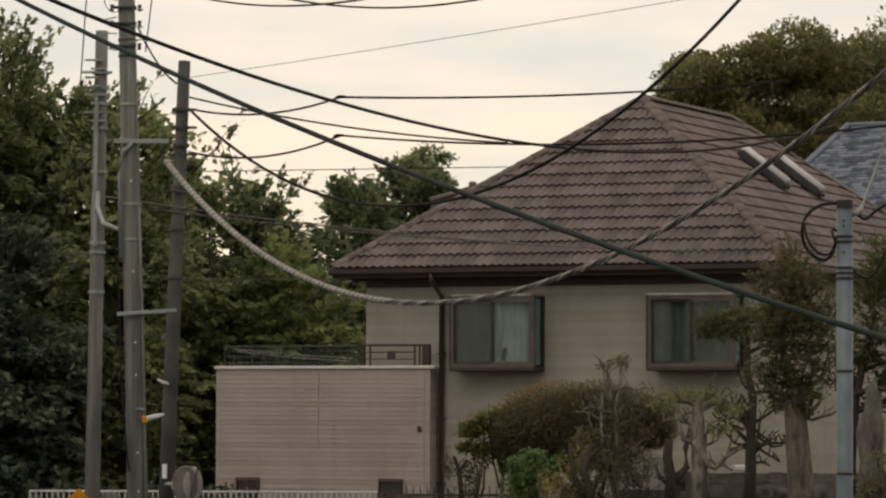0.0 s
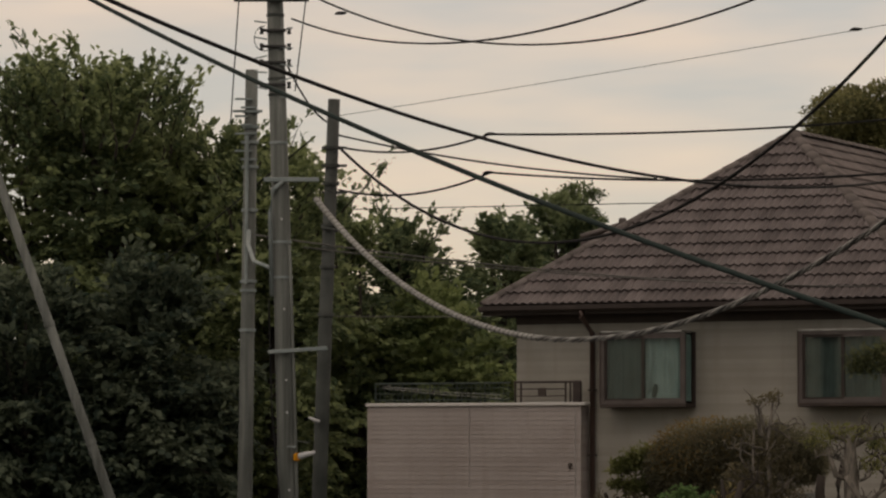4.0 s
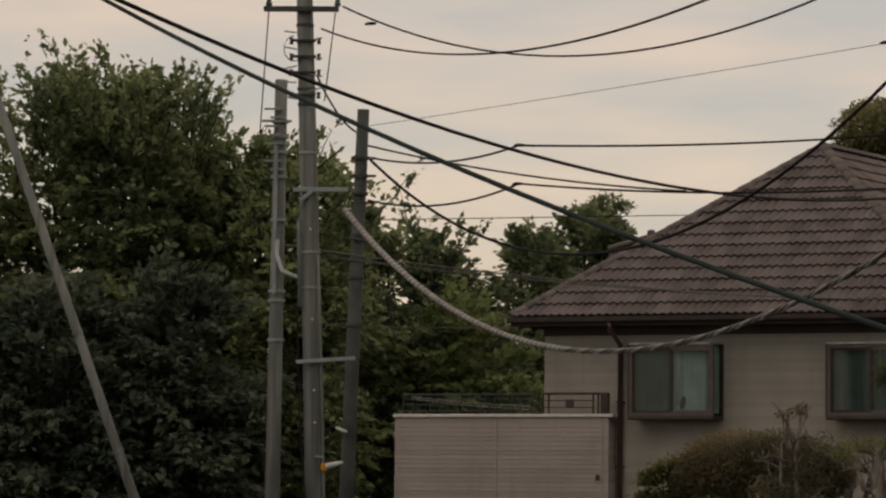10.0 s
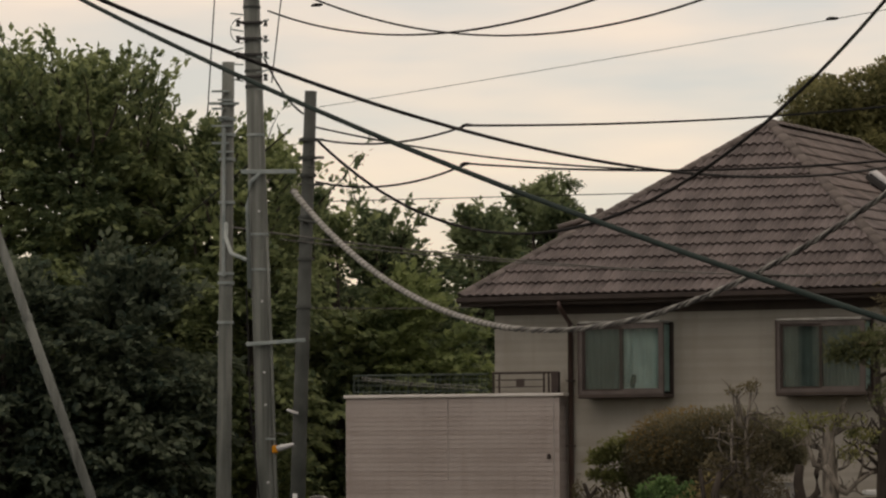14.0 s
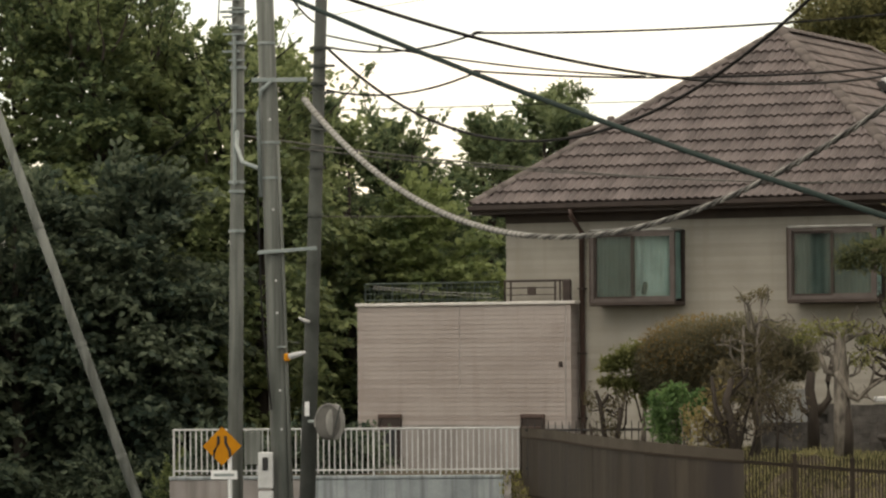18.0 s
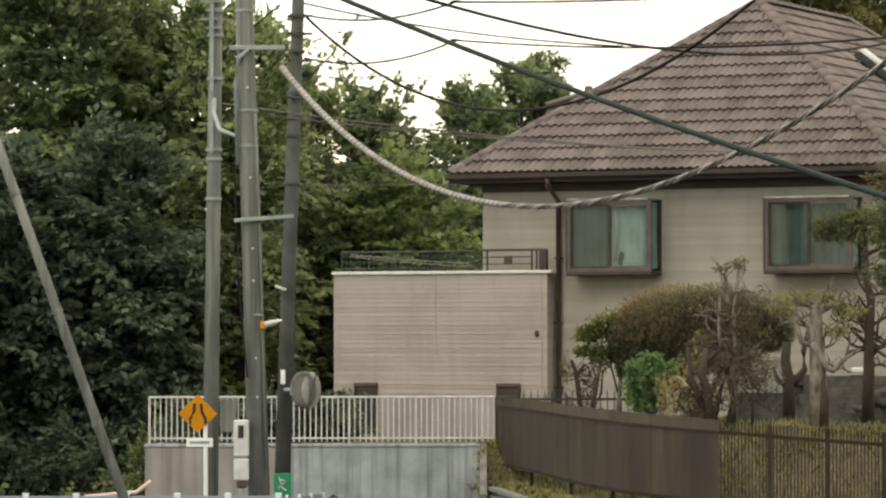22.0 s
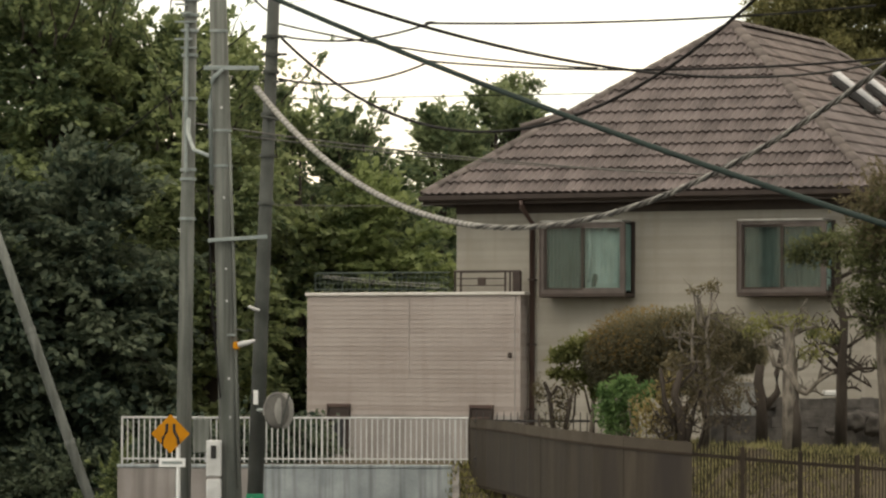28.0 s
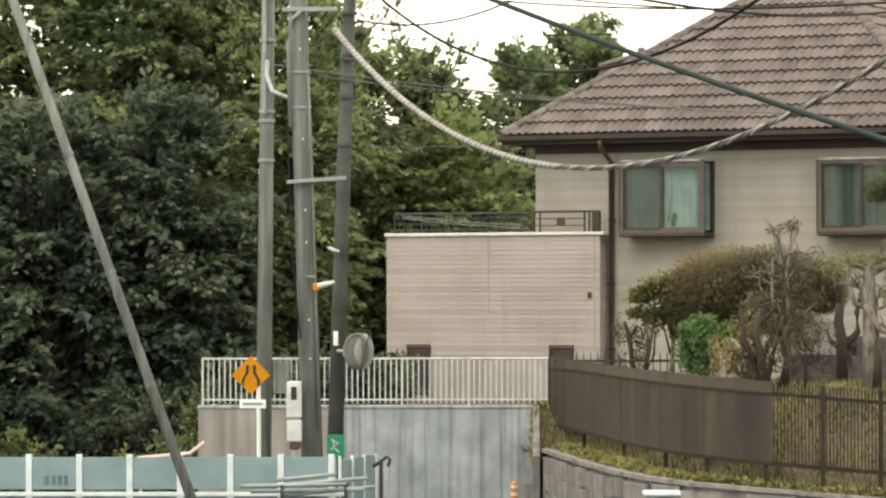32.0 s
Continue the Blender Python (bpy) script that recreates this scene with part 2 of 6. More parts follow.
L_MID = leafmat("green_leaves", (0.08, 0.12, 0.066), (0.26, 0.31, 0.16), island=0.4)
L_LIGHT = leafmat("fresh_leaves", (0.11, 0.155, 0.068), (0.31, 0.37, 0.155), island=0.3)
L_OLIVE = leafmat("olive_leaves", (0.09, 0.098, 0.045), (0.285, 0.275, 0.125), island=0.4)
L_RUST = leafmat("rusty_hedge_leaves", (0.09, 0.086, 0.055), (0.225, 0.212, 0.135), island=0.3)
L_BRIGHT = leafmat("bright_green_leaves", (0.058, 0.122, 0.048), (0.175, 0.275, 0.105), island=0.4)
L_SOFT = leafmat("soft_olive_green_leaves", (0.11, 0.125, 0.045), (0.27, 0.275, 0.11), island=0.3)
L_TIP = leafmat("rusty_tips", (0.15, 0.115, 0.045), (0.29, 0.205, 0.085))
L_DRY = leafmat("dry_brown_leaves", (0.082, 0.069, 0.05), (0.175, 0.15, 0.108))
L_YELLOW = leafmat("yellowing_leaves", (0.13, 0.11, 0.055), (0.34, 0.29, 0.135), island=0.4)
L_DRYG = leafmat("dry_yellow_green_leaves", (0.1, 0.088, 0.052), (0.21, 0.185, 0.112))
M_PALEBARK = mat("pale_bark", (0.062, 0.055, 0.047), (0.235, 0.211, 0.177), 14, 0.9, 0.6, 30, stretch=(1, 1, 0.3))
M_KERB = mat("weathered_kerb_concrete", (0.135, 0.132, 0.125), (0.25, 0.243, 0.23), 4.0, 0.9, 0.5, 30, piece=0.3, streak=(0.1, 0.098, 0.094, 0.48, 0.7))
M_PINK = mat("faded_pink_paint", (0.5, 0.36, 0.34), (0.62, 0.5, 0.47), 5, 0.6, 0.05, 50)
M_DARKGLASS = mat("dark_glass", (0.02, 0.021, 0.023), (0.036, 0.037, 0.039), 3, 0.4, 0.0, 50, spec=0.2)
L_PINE = leafmat("pine_needles", (0.055, 0.068, 0.032), (0.155, 0.172, 0.08), island=0.4)
L_VERGE = leafmat("yellow_green_leaves", (0.06, 0.085, 0.038), (0.22, 0.26, 0.11), island=0.5)


def glassmat(name, ior):
    m = bpy.data.materials.new(name)
    m.use_nodes = True
    n, l = m.node_tree.nodes, m.node_tree.links
    n.clear()
    out, mix = n.new("ShaderNodeOutputMaterial"), n.new("ShaderNodeMixShader")
    tr, gl, fr = n.new("ShaderNodeBsdfTransparent"), n.new("ShaderNodeBsdfGlossy"), n.new("ShaderNodeFresnel")
    tr.inputs["Color"].default_value = (0.68, 0.755, 0.74, 1)
    gl.inputs["Roughness"].default_value = 0.04
    fr.inputs["IOR"].default_value = ior
    l.new(fr.outputs[0], mix.inputs[0])
    l.new(tr.outputs[0], mix.inputs[1])
    l.new(gl.outputs[0], mix.inputs[2])
    l.new(mix.outputs[0], out.inputs["Surface"])
    return m


M_GLASS = glassmat("window_glass", 1.4)
M_SIDEGLASS = glassmat("side_light_glass", 1.04)

# ---- building helpers ----


def thing(name, m, label, category, group="", kind=""):
    ob = new(name)
    ob.matrix_world = m if isinstance(m, Matrix) else Matrix.Translation(m)
    ob.empty_display_size = 0.2
    return tagged(ob, label, category, group, kind)


def mesh_ob(name, me, material, parent, label="", smooth=False):
    if material and not me.materials:
        me.materials.append(material)
    ob = new(name, me)
    if parent:
        ob.parent = parent
    if label:
        ob["label"] = label
    return ob


def part(name, bm, material, parent, label="", smooth=False):
    me = bpy.data.meshes.new(name)
    if smooth:
        for f in bm.faces:
            f.smooth = True
    bm.to_mesh(me)
    bm.free()
    return mesh_ob(name, me, material, parent, label)


def raw(name, verts, faces, material, parent, label="", smooth=False):
    me = bpy.data.meshes.new(name)
    me.from_pydata(verts, [], faces)
    if smooth:
        me.polygons.foreach_set("use_smooth", [True] * len(me.polygons))
    me.update()
    return mesh_ob(name, me, material, parent, label)


def box(lo, hi, bevel=0.0, bm=None, m=None):
    bm = bm or bmesh.new()
    c = (Vector(lo) + Vector(hi)) / 2
    s = Vector(hi) - Vector(lo)
    g = bmesh.ops.create_cube(bm, size=1, matrix=(m or Matrix()) @ Matrix.Translation(c) @ Matrix.Diagonal((*s, 1)))
    if bevel:
        es = list({e for v in g["verts"] for e in v.link_edges})
        bmesh.ops.bevel(bm, geom=es, offset=bevel, segments=1, affect="EDGES")
    return bm


def tube(points, radii, n=10, bm=None, caps=True):
    """A round rod that follows points, with a radius at each."""
    bm = bm or bmesh.new()
    points = [Vector(p) for p in points]
    if not hasattr(radii, "__len__"):
        radii = [radii] * len(points)
    rings = []
    for i, p in enumerate(points):
        d = (points[min(i + 1, len(points) - 1)] - points[max(i - 1, 0)]).normalized()
        a = d.cross(Vector((0, 0, 1)) if abs(d.z) < 0.95 else Vector((1, 0, 0))).normalized()
        b = d.cross(a)
        rings.append([bm.verts.new(p + (a * math.cos(6.28318 * k / n) + b * math.sin(6.28318 * k / n)) * radii[i]) for k in range(n)])
    for r0, r1 in zip(rings, rings[1:]):
        for k in range(n):
            bm.faces.new((r0[k], r0[(k + 1) % n], r1[(k + 1) % n], r1[k]))
    if caps:
        bm.faces.new(rings[0][::-1])
        bm.faces.new(rings[-1])
    bmesh.ops.recalc_face_normals(bm, faces=bm.faces[:])
    return bm


def smooth(points, n=5):
    """Rounded run of points through the given ones."""
    p = [Vector(q) for q in points]
    out = []
    for i in range(len(p) - 1):
        a, b, c, d = p[max(i - 1, 0)], p[i], p[i + 1], p[min(i + 2, len(p) - 1)]
        for k in range(n):
            t = k / n
            out.append(0.5 * (2 * b + (c - a) * t + (2 * a - 5 * b + 4 * c - d) * t * t + (3 * b - a - 3 * c + d) * t ** 3))
    return out + [p[-1]]


def leaves(name, blobs, count, size, material, parent, seed, flat=0.35, shell=0.55, label="", narrow=0.5, ragged=0.16):
    """A crown of many small leaves: sprigs scattered in uneven clumps, denser towards their skins."""
    rng = np.random.default_rng(seed)
    blobs = np.array(blobs, float)
    vol = blobs[:, 3] * blobs[:, 4] * blobs[:, 5]
    pick = rng.choice(len(blobs), count, p=vol ** 0.6 / (vol ** 0.6).sum())
    d = rng.normal(size=(count, 3))
    d /= np.linalg.norm(d, axis=1)[:, None]
    r = (shell + (1 - shell) * rng.random(count)) * (1 + ragged * rng.normal(size=count))
    c = blobs[pick, :3] + d * blobs[pick, 3:6] * r[:, None]
    # leaf axes: outward and drooping, with a random turn
    ax = d + rng.normal(size=(count, 3)) * 0.8
    ax[:, 2] -= 0.1
    ax /= np.linalg.norm(ax, axis=1)[:, None]
    nn = rng.normal(size=(count, 3)) * flat + np.array([0, 0, 1.0])
    side = np.cross(ax, nn)
    side /= np.linalg.norm(side, axis=1)[:, None] + 1e-9
    up = np.cross(side, ax)
    s = size * (0.6 + 0.8 * rng.random(count))[:, None]
    w = s * narrow
    v = np.stack([c - ax * s * 0.5, c + side * w * 0.5 + up * s * 0.08, c + ax * s * 0.5, c - side * w * 0.5 + up * s * 0.08], 1).reshape(-1, 3)
    return quads(name, v, material, parent, label)


def clumps(rng, centre, size, n, r, pad=(1.3, 0.68)):
    """Uneven clump centres that fill an egg-shaped crown."""
    out = []
    for _ in range(n):
        d = rng.normal(size=3)
        d /= np.linalg.norm(d)
        q = rng.random() ** 0.45
        k = r * (0.6 + 0.8 * rng.random())
        p = np.array(centre) + d * np.array(size) * q
        out.append((*p, k * pad[0], k * pad[0], k * pad[1]))
    return out


def tree(base, height, crown, csize, n, r, count, leaf, lmat, label, seed, trunk=0.18, bark=None, name="tree", category="tree", limbs=7, pad=(1.3, 0.68), ragged=0.16):
    rng = np.random.default_rng(seed)
    t = thing(name, base, label, category, "trees round the house", "")
    top = Vector(crown)
    pts = [Vector((0, 0, -0.3)), Vector((rng.normal() * 0.1, rng.normal() * 0.1, height * 0.3)), top * 0.75, top]
    part("trunk", tube(pts, [trunk * 1.2, trunk, trunk * 0.6, trunk * 0.25]), bark or M_DARKBARK, t, smooth=True)
    cl = clumps(rng, crown, csize, n, r, pad)
    for i in range(limbs):
        c = Vector(cl[i % len(cl)][:3])
        f = 0.35 + 0.5 * rng.random()
        a = pts[1].lerp(pts[3], f)
        mid = a.lerp(c, 0.5) + Vector((0, 0, 0.15))
        part("limb", tube([a, mid, c], [trunk * 0.45, trunk * 0.3, trunk * 0.1], 6), bark or M_DARKBARK, t, smooth=True)
    leaves("crown", cl, count, leaf, lmat, t, seed + 1, ragged=ragged)
    return t



def boughs(rng, crown, csize, n, top, low=0.6):
    """Lines of boughs that leave the trunk all round, steeper towards the top, and bow at their ends."""
    out = []
    for _ in range(n):
        hf = rng.uniform(-0.95, 1.0)
        a = rng.uniform(0, 2 * math.pi)
        r = math.sqrt(max(0.0, 1 - hf * hf)) * rng.uniform(0.55, 1.08)
        over = 1 + (0.22 * top * rng.random() ** 2 if hf > 0.5 else 0.0)
        end = np.array([math.cos(a) * csize[0] * r, math.sin(a) * csize[1] * r, crown[2] + hf * csize[2] * over])
        lift = (0.25 + 0.9 * max(hf, 0.0)) * (0.5 + r * csize[0]) * rng.uniform(0.6, 1.3)
        p0 = np.array([rng.normal() * 0.1, rng.normal() * 0.1, max(low, end[2] - lift)])
        k = np.linspace(0, 1, 7)[:, None]
        bow = np.array([0, 0, 1.0]) * (0.22 * r * csize[0] * 4 * k * (1 - k))
        out.append(p0 + (end - p0) * k + bow)
    return out


def sprays(name, lines, per, m, size, material, parent, seed, start=0.3, length=0.62, narrow=0.55):
    """Leaves in flat fans that hang along the boughs, so that light lies on their upper sides."""
    rng = np.random.default_rng(seed)
    lines = np.array(lines)
    nb = len(lines)
    f = start + (1 - start) * rng.random((nb, per)) ** 0.8
    pos = f * 6
    k = np.minimum(pos.astype(int), 5)
    r = (pos - k)[..., None]
    idx = np.arange(nb)[:, None]
    base = (lines[idx, k] * (1 - r) + lines[idx, k + 1] * r).reshape(-1, 3)
    way = (lines[idx, k + 1] - lines[idx, k]).reshape(-1, 3)
    way /= np.linalg.norm(way, axis=1)[:, None] + 1e-9
    n = len(base)
    turn = rng.normal(size=n) * 0.9
    c, q = np.cos(turn), np.sin(turn)
    fan = np.stack([way[:, 0] * c - way[:, 1] * q, way[:, 0] * q + way[:, 1] * c, way[:, 2] * 0.8 + rng.normal(size=n) * 0.16], 1)
    fan /= np.linalg.norm(fan, axis=1)[:, None]
    cross = np.cross(fan, np.array([0, 0, 1.0]))
    cross /= np.linalg.norm(cross, axis=1)[:, None] + 1e-9
    base = base + rng.normal(size=(n, 3)) * 0.12
    ln = length * (0.6 + 0.8 * rng.random(n))
    t = rng.random((n, m))
    wide = (rng.random((n, m)) - 0.5) * 0.75 * (1 - 0.6 * t)
    p = base[:, None] + fan[:, None] * (t * ln[:, None])[..., None] + cross[:, None] * (wide * ln[:, None])[..., None]
    p[..., 2] += rng.normal(size=(n, m)) * 0.035 - 0.16 * t * t * ln[:, None]
    p = p.reshape(-1, 3)
    ax = np.repeat(fan, m, 0) + np.repeat(cross, m, 0) * np.sign(wide).reshape(-1, 1) * 0.6 + rng.normal(size=(n * m, 3)) * 0.45
    ax[:, 2] -= 0.2
    ax /= np.linalg.norm(ax, axis=1)[:, None]
    up = rng.normal(size=(n * m, 3)) * 0.5 + np.array([0, 0, 1.0])
    side = np.cross(ax, up)
    side /= np.linalg.norm(side, axis=1)[:, None] + 1e-9
    up = np.cross(side, ax)
    sz = size * (0.6 + 0.8 * rng.random(n * m))[:, None]
    w = sz * narrow
    v = np.stack([p - ax * sz * 0.5, p + side * w * 0.5 + up * sz * 0.08, p + ax * sz * 0.5, p - side * w * 0.5 + up * sz * 0.08], 1).reshape(-1, 3)
    return quads(name, v, material, parent)


def quads(name, v, material, parent, label=""):
    me = bpy.data.meshes.new(name)
    n = len(v) // 4
    me.vertices.add(len(v))
    me.vertices.foreach_set("co", v.ravel().astype(np.float32))
    me.loops.add(len(v))
    me.loops.foreach_set("vertex_index", np.arange(len(v), dtype=np.int32))
    me.polygons.add(n)
    me.polygons.foreach_set("loop_start", np.arange(0, len(v), 4, dtype=np.int32))
    me.polygons.foreach_set("loop_total", np.full(n, 4, dtype=np.int32))
    me.update()
    me.validate()
    return mesh_ob(name, me, material, parent, label)


def leafy_tree(base, crown_z, csize, n, per, m, leaf, lmat, label, seed, trunk=0.2, top=0.6, bark=None, length=0.62, lean=0.0, spikes=0):
    """A broadleaf tree: trunk, boughs all round, and leaf sprays along them."""
    rng = np.random.default_rng(seed)
    t = thing("tree", base, label, "tree", "trees round the house")
    c = (lean, 0.0, crown_z)
    head = crown_z + csize[2] * 0.85
    part("trunk", tube([(0, 0, -0.3), (rng.normal() * 0.08, 0, crown_z * 0.5), (lean * 0.6, 0, crown_z), (lean, 0, head)], [trunk * 1.25, trunk, trunk * 0.6, trunk * 0.12], 9), bark or M_DARKBARK, t, smooth=True)
    lines = boughs(rng, c, csize, n, top)
    for q in lines:
        q[:, 0] += lean * 0.7
    for q in lines[::max(1, n // 26)]:
        part("limb", tube([tuple(x) for x in q], [trunk * (0.32 - 0.045 * k) for k in range(7)], 5), bark or M_DARKBARK, t, smooth=True)
    sprays("crown", lines, per, m, leaf, lmat, t, seed + 1, length=length)
    if spikes:
        tips = []
        for _ in range(spikes):
            a, hf = rng.uniform(0, 2 * math.pi), rng.uniform(0.55, 0.95)
            r = math.sqrt(1 - hf * hf)
            p = np.array([lean + math.cos(a) * csize[0] * r, math.sin(a) * csize[1] * r, crown_z + hf * csize[2] - 0.25])
            way = np.array([math.cos(a) * 0.35 + rng.normal() * 0.25, math.sin(a) * 0.3, 1.0]) * rng.uniform(0.6, 1.8)
            tips.append(np.array([p + way * k / 6 + np.array([0.04 * math.sin(k * 2.1 + a), 0, 0]) for k in range(7)]))
        for q in tips:
            part("shoot", tube([tuple(x) for x in q], [0.03 - 0.004 * k for k in range(7)], 5), bark or M_DARKBARK, t)
        sprays("shoot_leaves", tips, 30, 4, leaf * 0.9, lmat, t, seed + 2, start=0.0, length=0.3)
    return t


def bush(name, base, size, n, per, m, leaf, lmat, label, seed, length=0.3):
    """A ragged low plant: thin boughs from the root with leaf sprays along them."""
    rng = np.random.default_rng(seed)
    t = thing(name, base, label, "shrub", "roadside shrubs")
    lines = boughs(rng, (0, 0, size[2]), size, n, 0.5, 0.02)
    for q in lines[::4]:
        part("branch", tube([tuple(x) for x in q], [0.02 - 0.0025 * k for k in range(7)], 5), M_DARKBARK, t)
    sprays("foliage", lines, per, m, leaf, lmat, t, seed + 1, start=0.15, length=length)
    return t


# ---- ground, road, retaining walls ----
G = 900.0
tagged(part("ground", box((-G, -200, -0.5), (G, 1600, -0.02)), M_GROUND, None), "flat land that runs on to the horizon", "ground", kind="structure")
tagged(part("road", box((-60, -30, -0.1), (60, 65.0, 0.0)), M_ASPHALT, None), "worn grey asphalt street below the houses", "road", kind="structure")

YARD = 1.66  # level of the house plot above the street
# house plot and retaining wall towards the street
tagged(part("ground_house_plot", box((-5.6, 65.58, -0.1), (20, 92, YARD - 0.02)), M_SOIL, None), "raised bare earth plot behind the retaining wall", "ground", kind="structure")
rw = thing("wall_retaining", (0, 0, 0), "stained grey concrete retaining wall with dark runs", "wall", kind="structure")
part("wall_face", box((-5.79, 65.33, -0.1), (-3.5, 65.58, YARD - 0.06), 0.012), M_CONCL, rw, "plain pinkish-grey end stretch")
part("wall_face", box((-3.5, 65.33, -0.1), (0.05, 65.58, YARD - 0.06), 0.012), M_CONC, rw)
part("coping", box((-5.8, 65.315, YARD - 0.06), (0.05, 65.6, YARD), 0.012), M_CONC, rw)
part("wall_end", box((-5.79, 65.58, -0.1), (-5.54, 78, YARD - 0.06), 0.012), M_CONC, rw)

# white picket railing on the wall
wf = thing("white_railing", (0, 0, YARD), "white painted steel picket railing on the wall", "fence")
x0, x1, top = -5.74, 0.33, 0.83
part("top_rail", box((x0, 65.415, top - 0.035), (x1, 65.465, top), 0.008), M_WHITE, wf)
part("bottom_rail", box((x0, 65.42, 0.08), (x1, 65.46, 0.108), 0.006), M_WHITE, wf)
me = None
k = 0
while x0 + 0.02 + k * 0.097 < x1:
    x = x0 + 0.02 + k * 0.097
    if me is None:
        me = part("picket", box((-0.011, -0.011, 0.03), (0.011, 0.011, top - 0.03)), M_WHITE, wf)
        me.location = (x, 65.44, 0)
    else:
        o = mesh_ob("picket", me.data, None, wf)
        o.location = (x, 65.44, 0)
    if k % 12 == 0:
        part("post", box((x - 0.018, 65.42, 0.0), (x + 0.018, 65.46, top), 0.006), M_WHITE, wf)
    k += 1
part("meter_panel", box((-4.48, 65.36, 0.2), (-4.19, 65.41, 0.78), 0.01), M_POLE, wf, "grey sheet fixed to the pickets")

# ---- house ----
HM = pose(0.15, 70.02, YARD, 0, 0, -25.5)
L, DEEP, OV = 7.94, 12.85, 0.5
WALL_H = 4.77
EAVE, RISE, RUN = 4.87, 3.4, 4.47
house = thing("house", HM, "two-storey beige house with a brown tiled hip roof", "house")
part("wall_front", box((-0.04, 0.02, -0.4), (L, 0.22, WALL_H)), M_SIDING, house)
part("wall_left", box((-0.04, 0.22, -0.4), (0.2, DEEP, WALL_H)), M_SIDING, house)
part("wall_right", box((L - 0.22, 0.22, -0.4), (L - 0.02, DEEP, WALL_H)), M_SIDING, house)
part("wall_back", box((0.2, DEEP - 0.2, -0.4), (L - 0.22, DEEP, WALL_H)), M_SIDING, house)
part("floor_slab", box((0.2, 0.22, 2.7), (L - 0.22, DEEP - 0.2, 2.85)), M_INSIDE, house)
part("soffit", box((-OV + 0.03, -OV + 0.03, WALL_H), (L + OV - 0.03, DEEP + OV - 0.03, WALL_H + 0.04)), M_SOFFIT, house, "dark brown boarded soffit")
# dark strip that puts the eave's shade on the top of the wall
part("eave_shade_strip", box((-0.045, -0.002, WALL_H - 0.22), (L, 0.02, WALL_H)), M_SOFFIT, house, "dark strip standing for the shade under the eave")
# fascia and gutter
for nm, lo, hi in (("fascia", (-OV, -OV, WALL_H - 0.06), (L + OV, -OV + 0.03, WALL_H + 0.14)),
                   ("fascia", (-OV, -OV + 0.03, WALL_H - 0.06), (-OV + 0.03, DEEP + OV, WALL_H + 0.14)),
                   ("fascia", (L + OV - 0.03, -OV + 0.03, WALL_H - 0.06), (L + OV, DEEP + OV, WALL_H + 0.14))):
    part(nm, box(lo, hi, 0.005), M_SOFFIT, house)


def gutter(a, b):
    a, b = Vector(a), Vector(b)
    d = (b - a).normalized()
    out = Vector((d.y, -d.x, 0))
    bm = bmesh.new()
    prof = [(0.0, 0.0), (0.0, -0.07), (0.03, -0.1), (0.08, -0.1), (0.11, -0.07), (0.11, 0.01), (0.1, 0.01), (0.1, -0.06), (0.01, -0.06), (0.01, 0.0)]
    r = [[bm.verts.new(p + out * x + Vector((0, 0, z))) for x, z in prof] for p in (a, b)]
    n = len(prof)
    for i in range(n):
        bm.faces.new((r[0][i], r[0][(i + 1) % n], r[1][(i + 1) % n], r[1][i]))
    bm.faces.new(r[0])
    bm.faces.new(r[1][::-1])
    bmesh.ops.recalc_face_normals(bm, faces=bm.faces[:])
    part("gutter", bm, M_BROWN, house, "dark brown rain gutter")


gutter((-OV - 0.03, -OV - 0.005, EAVE), (L + OV + 0.03, -OV - 0.005, EAVE))
gutter((L + OV + 0.005, -OV - 0.03, EAVE), (L + OV + 0.005, DEEP + OV, EAVE))

# roof deck under the tiles
W2, APX = L / 2, RUN - OV
rid0, rid1 = (W2, APX, EAVE + RISE), (W2, DEEP - APX, EAVE + RISE)
cor = [(-OV, -OV, EAVE), (L + OV, -OV, EAVE), (L + OV, DEEP + OV, EAVE), (-OV, DEEP + OV, EAVE)]
raw("roof_deck", [*cor, rid0, rid1], [(0, 1, 4), (1, 2, 5, 4), (2, 3, 5), (3, 0, 4, 5), (3, 2, 1, 0)], M_SOFFIT, house)

# rear wing whose roof shows over the hip
wing = thing("rear_wing", (0, 0, 0), "small rear roof of brown tiles beyond the hip", "roof")
wv = [(2.32, 78.0, 8.6), (1.5, 78.0, 8.35), (1.42, 78.0, 8.02), (2.6, 77.8, 6.9)]
raw("roof_slope", wv + [(x + 0.4, y + 3.5, z - 0.02) for x, y, z in wv], [(0, 3, 2, 1), (4, 5, 6, 7), (0, 1, 5, 4), (1, 2, 6, 5), (2, 3, 7, 6), (3, 0, 4, 7)], M_TILEJ, wing)
part("ridge_roll", tube([(2.32, 77.97, 8.6), (1.46, 77.97, 8.34)], 0.06, 8), M_HIP, wing, smooth=True)
part("ridge_end", box((2.26, 77.85, 8.56), (2.42, 78.1, 8.74), 0.03), M_HIP, wing)
part("wall", box((1.0, 78.6, YARD - 0.1), (2.9, 81.0, 7.3)), M_SIDING, wing)

# downpipe with offset at the eave
px = 1.55
part("downpipe", tube([(px, -OV - 0.06, EAVE - 0.1), (px, -OV - 0.06, EAVE - 0.22), (px, -0.07, EAVE - 0.5), (px, -0.07, -0.3)], 0.05, 10), M_PIPE, house, "red-brown round downpipe", True)
for z in (0.9, 2.1, 3.3):
    part("pipe_bracket", box((px - 0.065, -0.13, z), (px + 0.065, 0.0, z + 0.03)), M_BROWN, house)


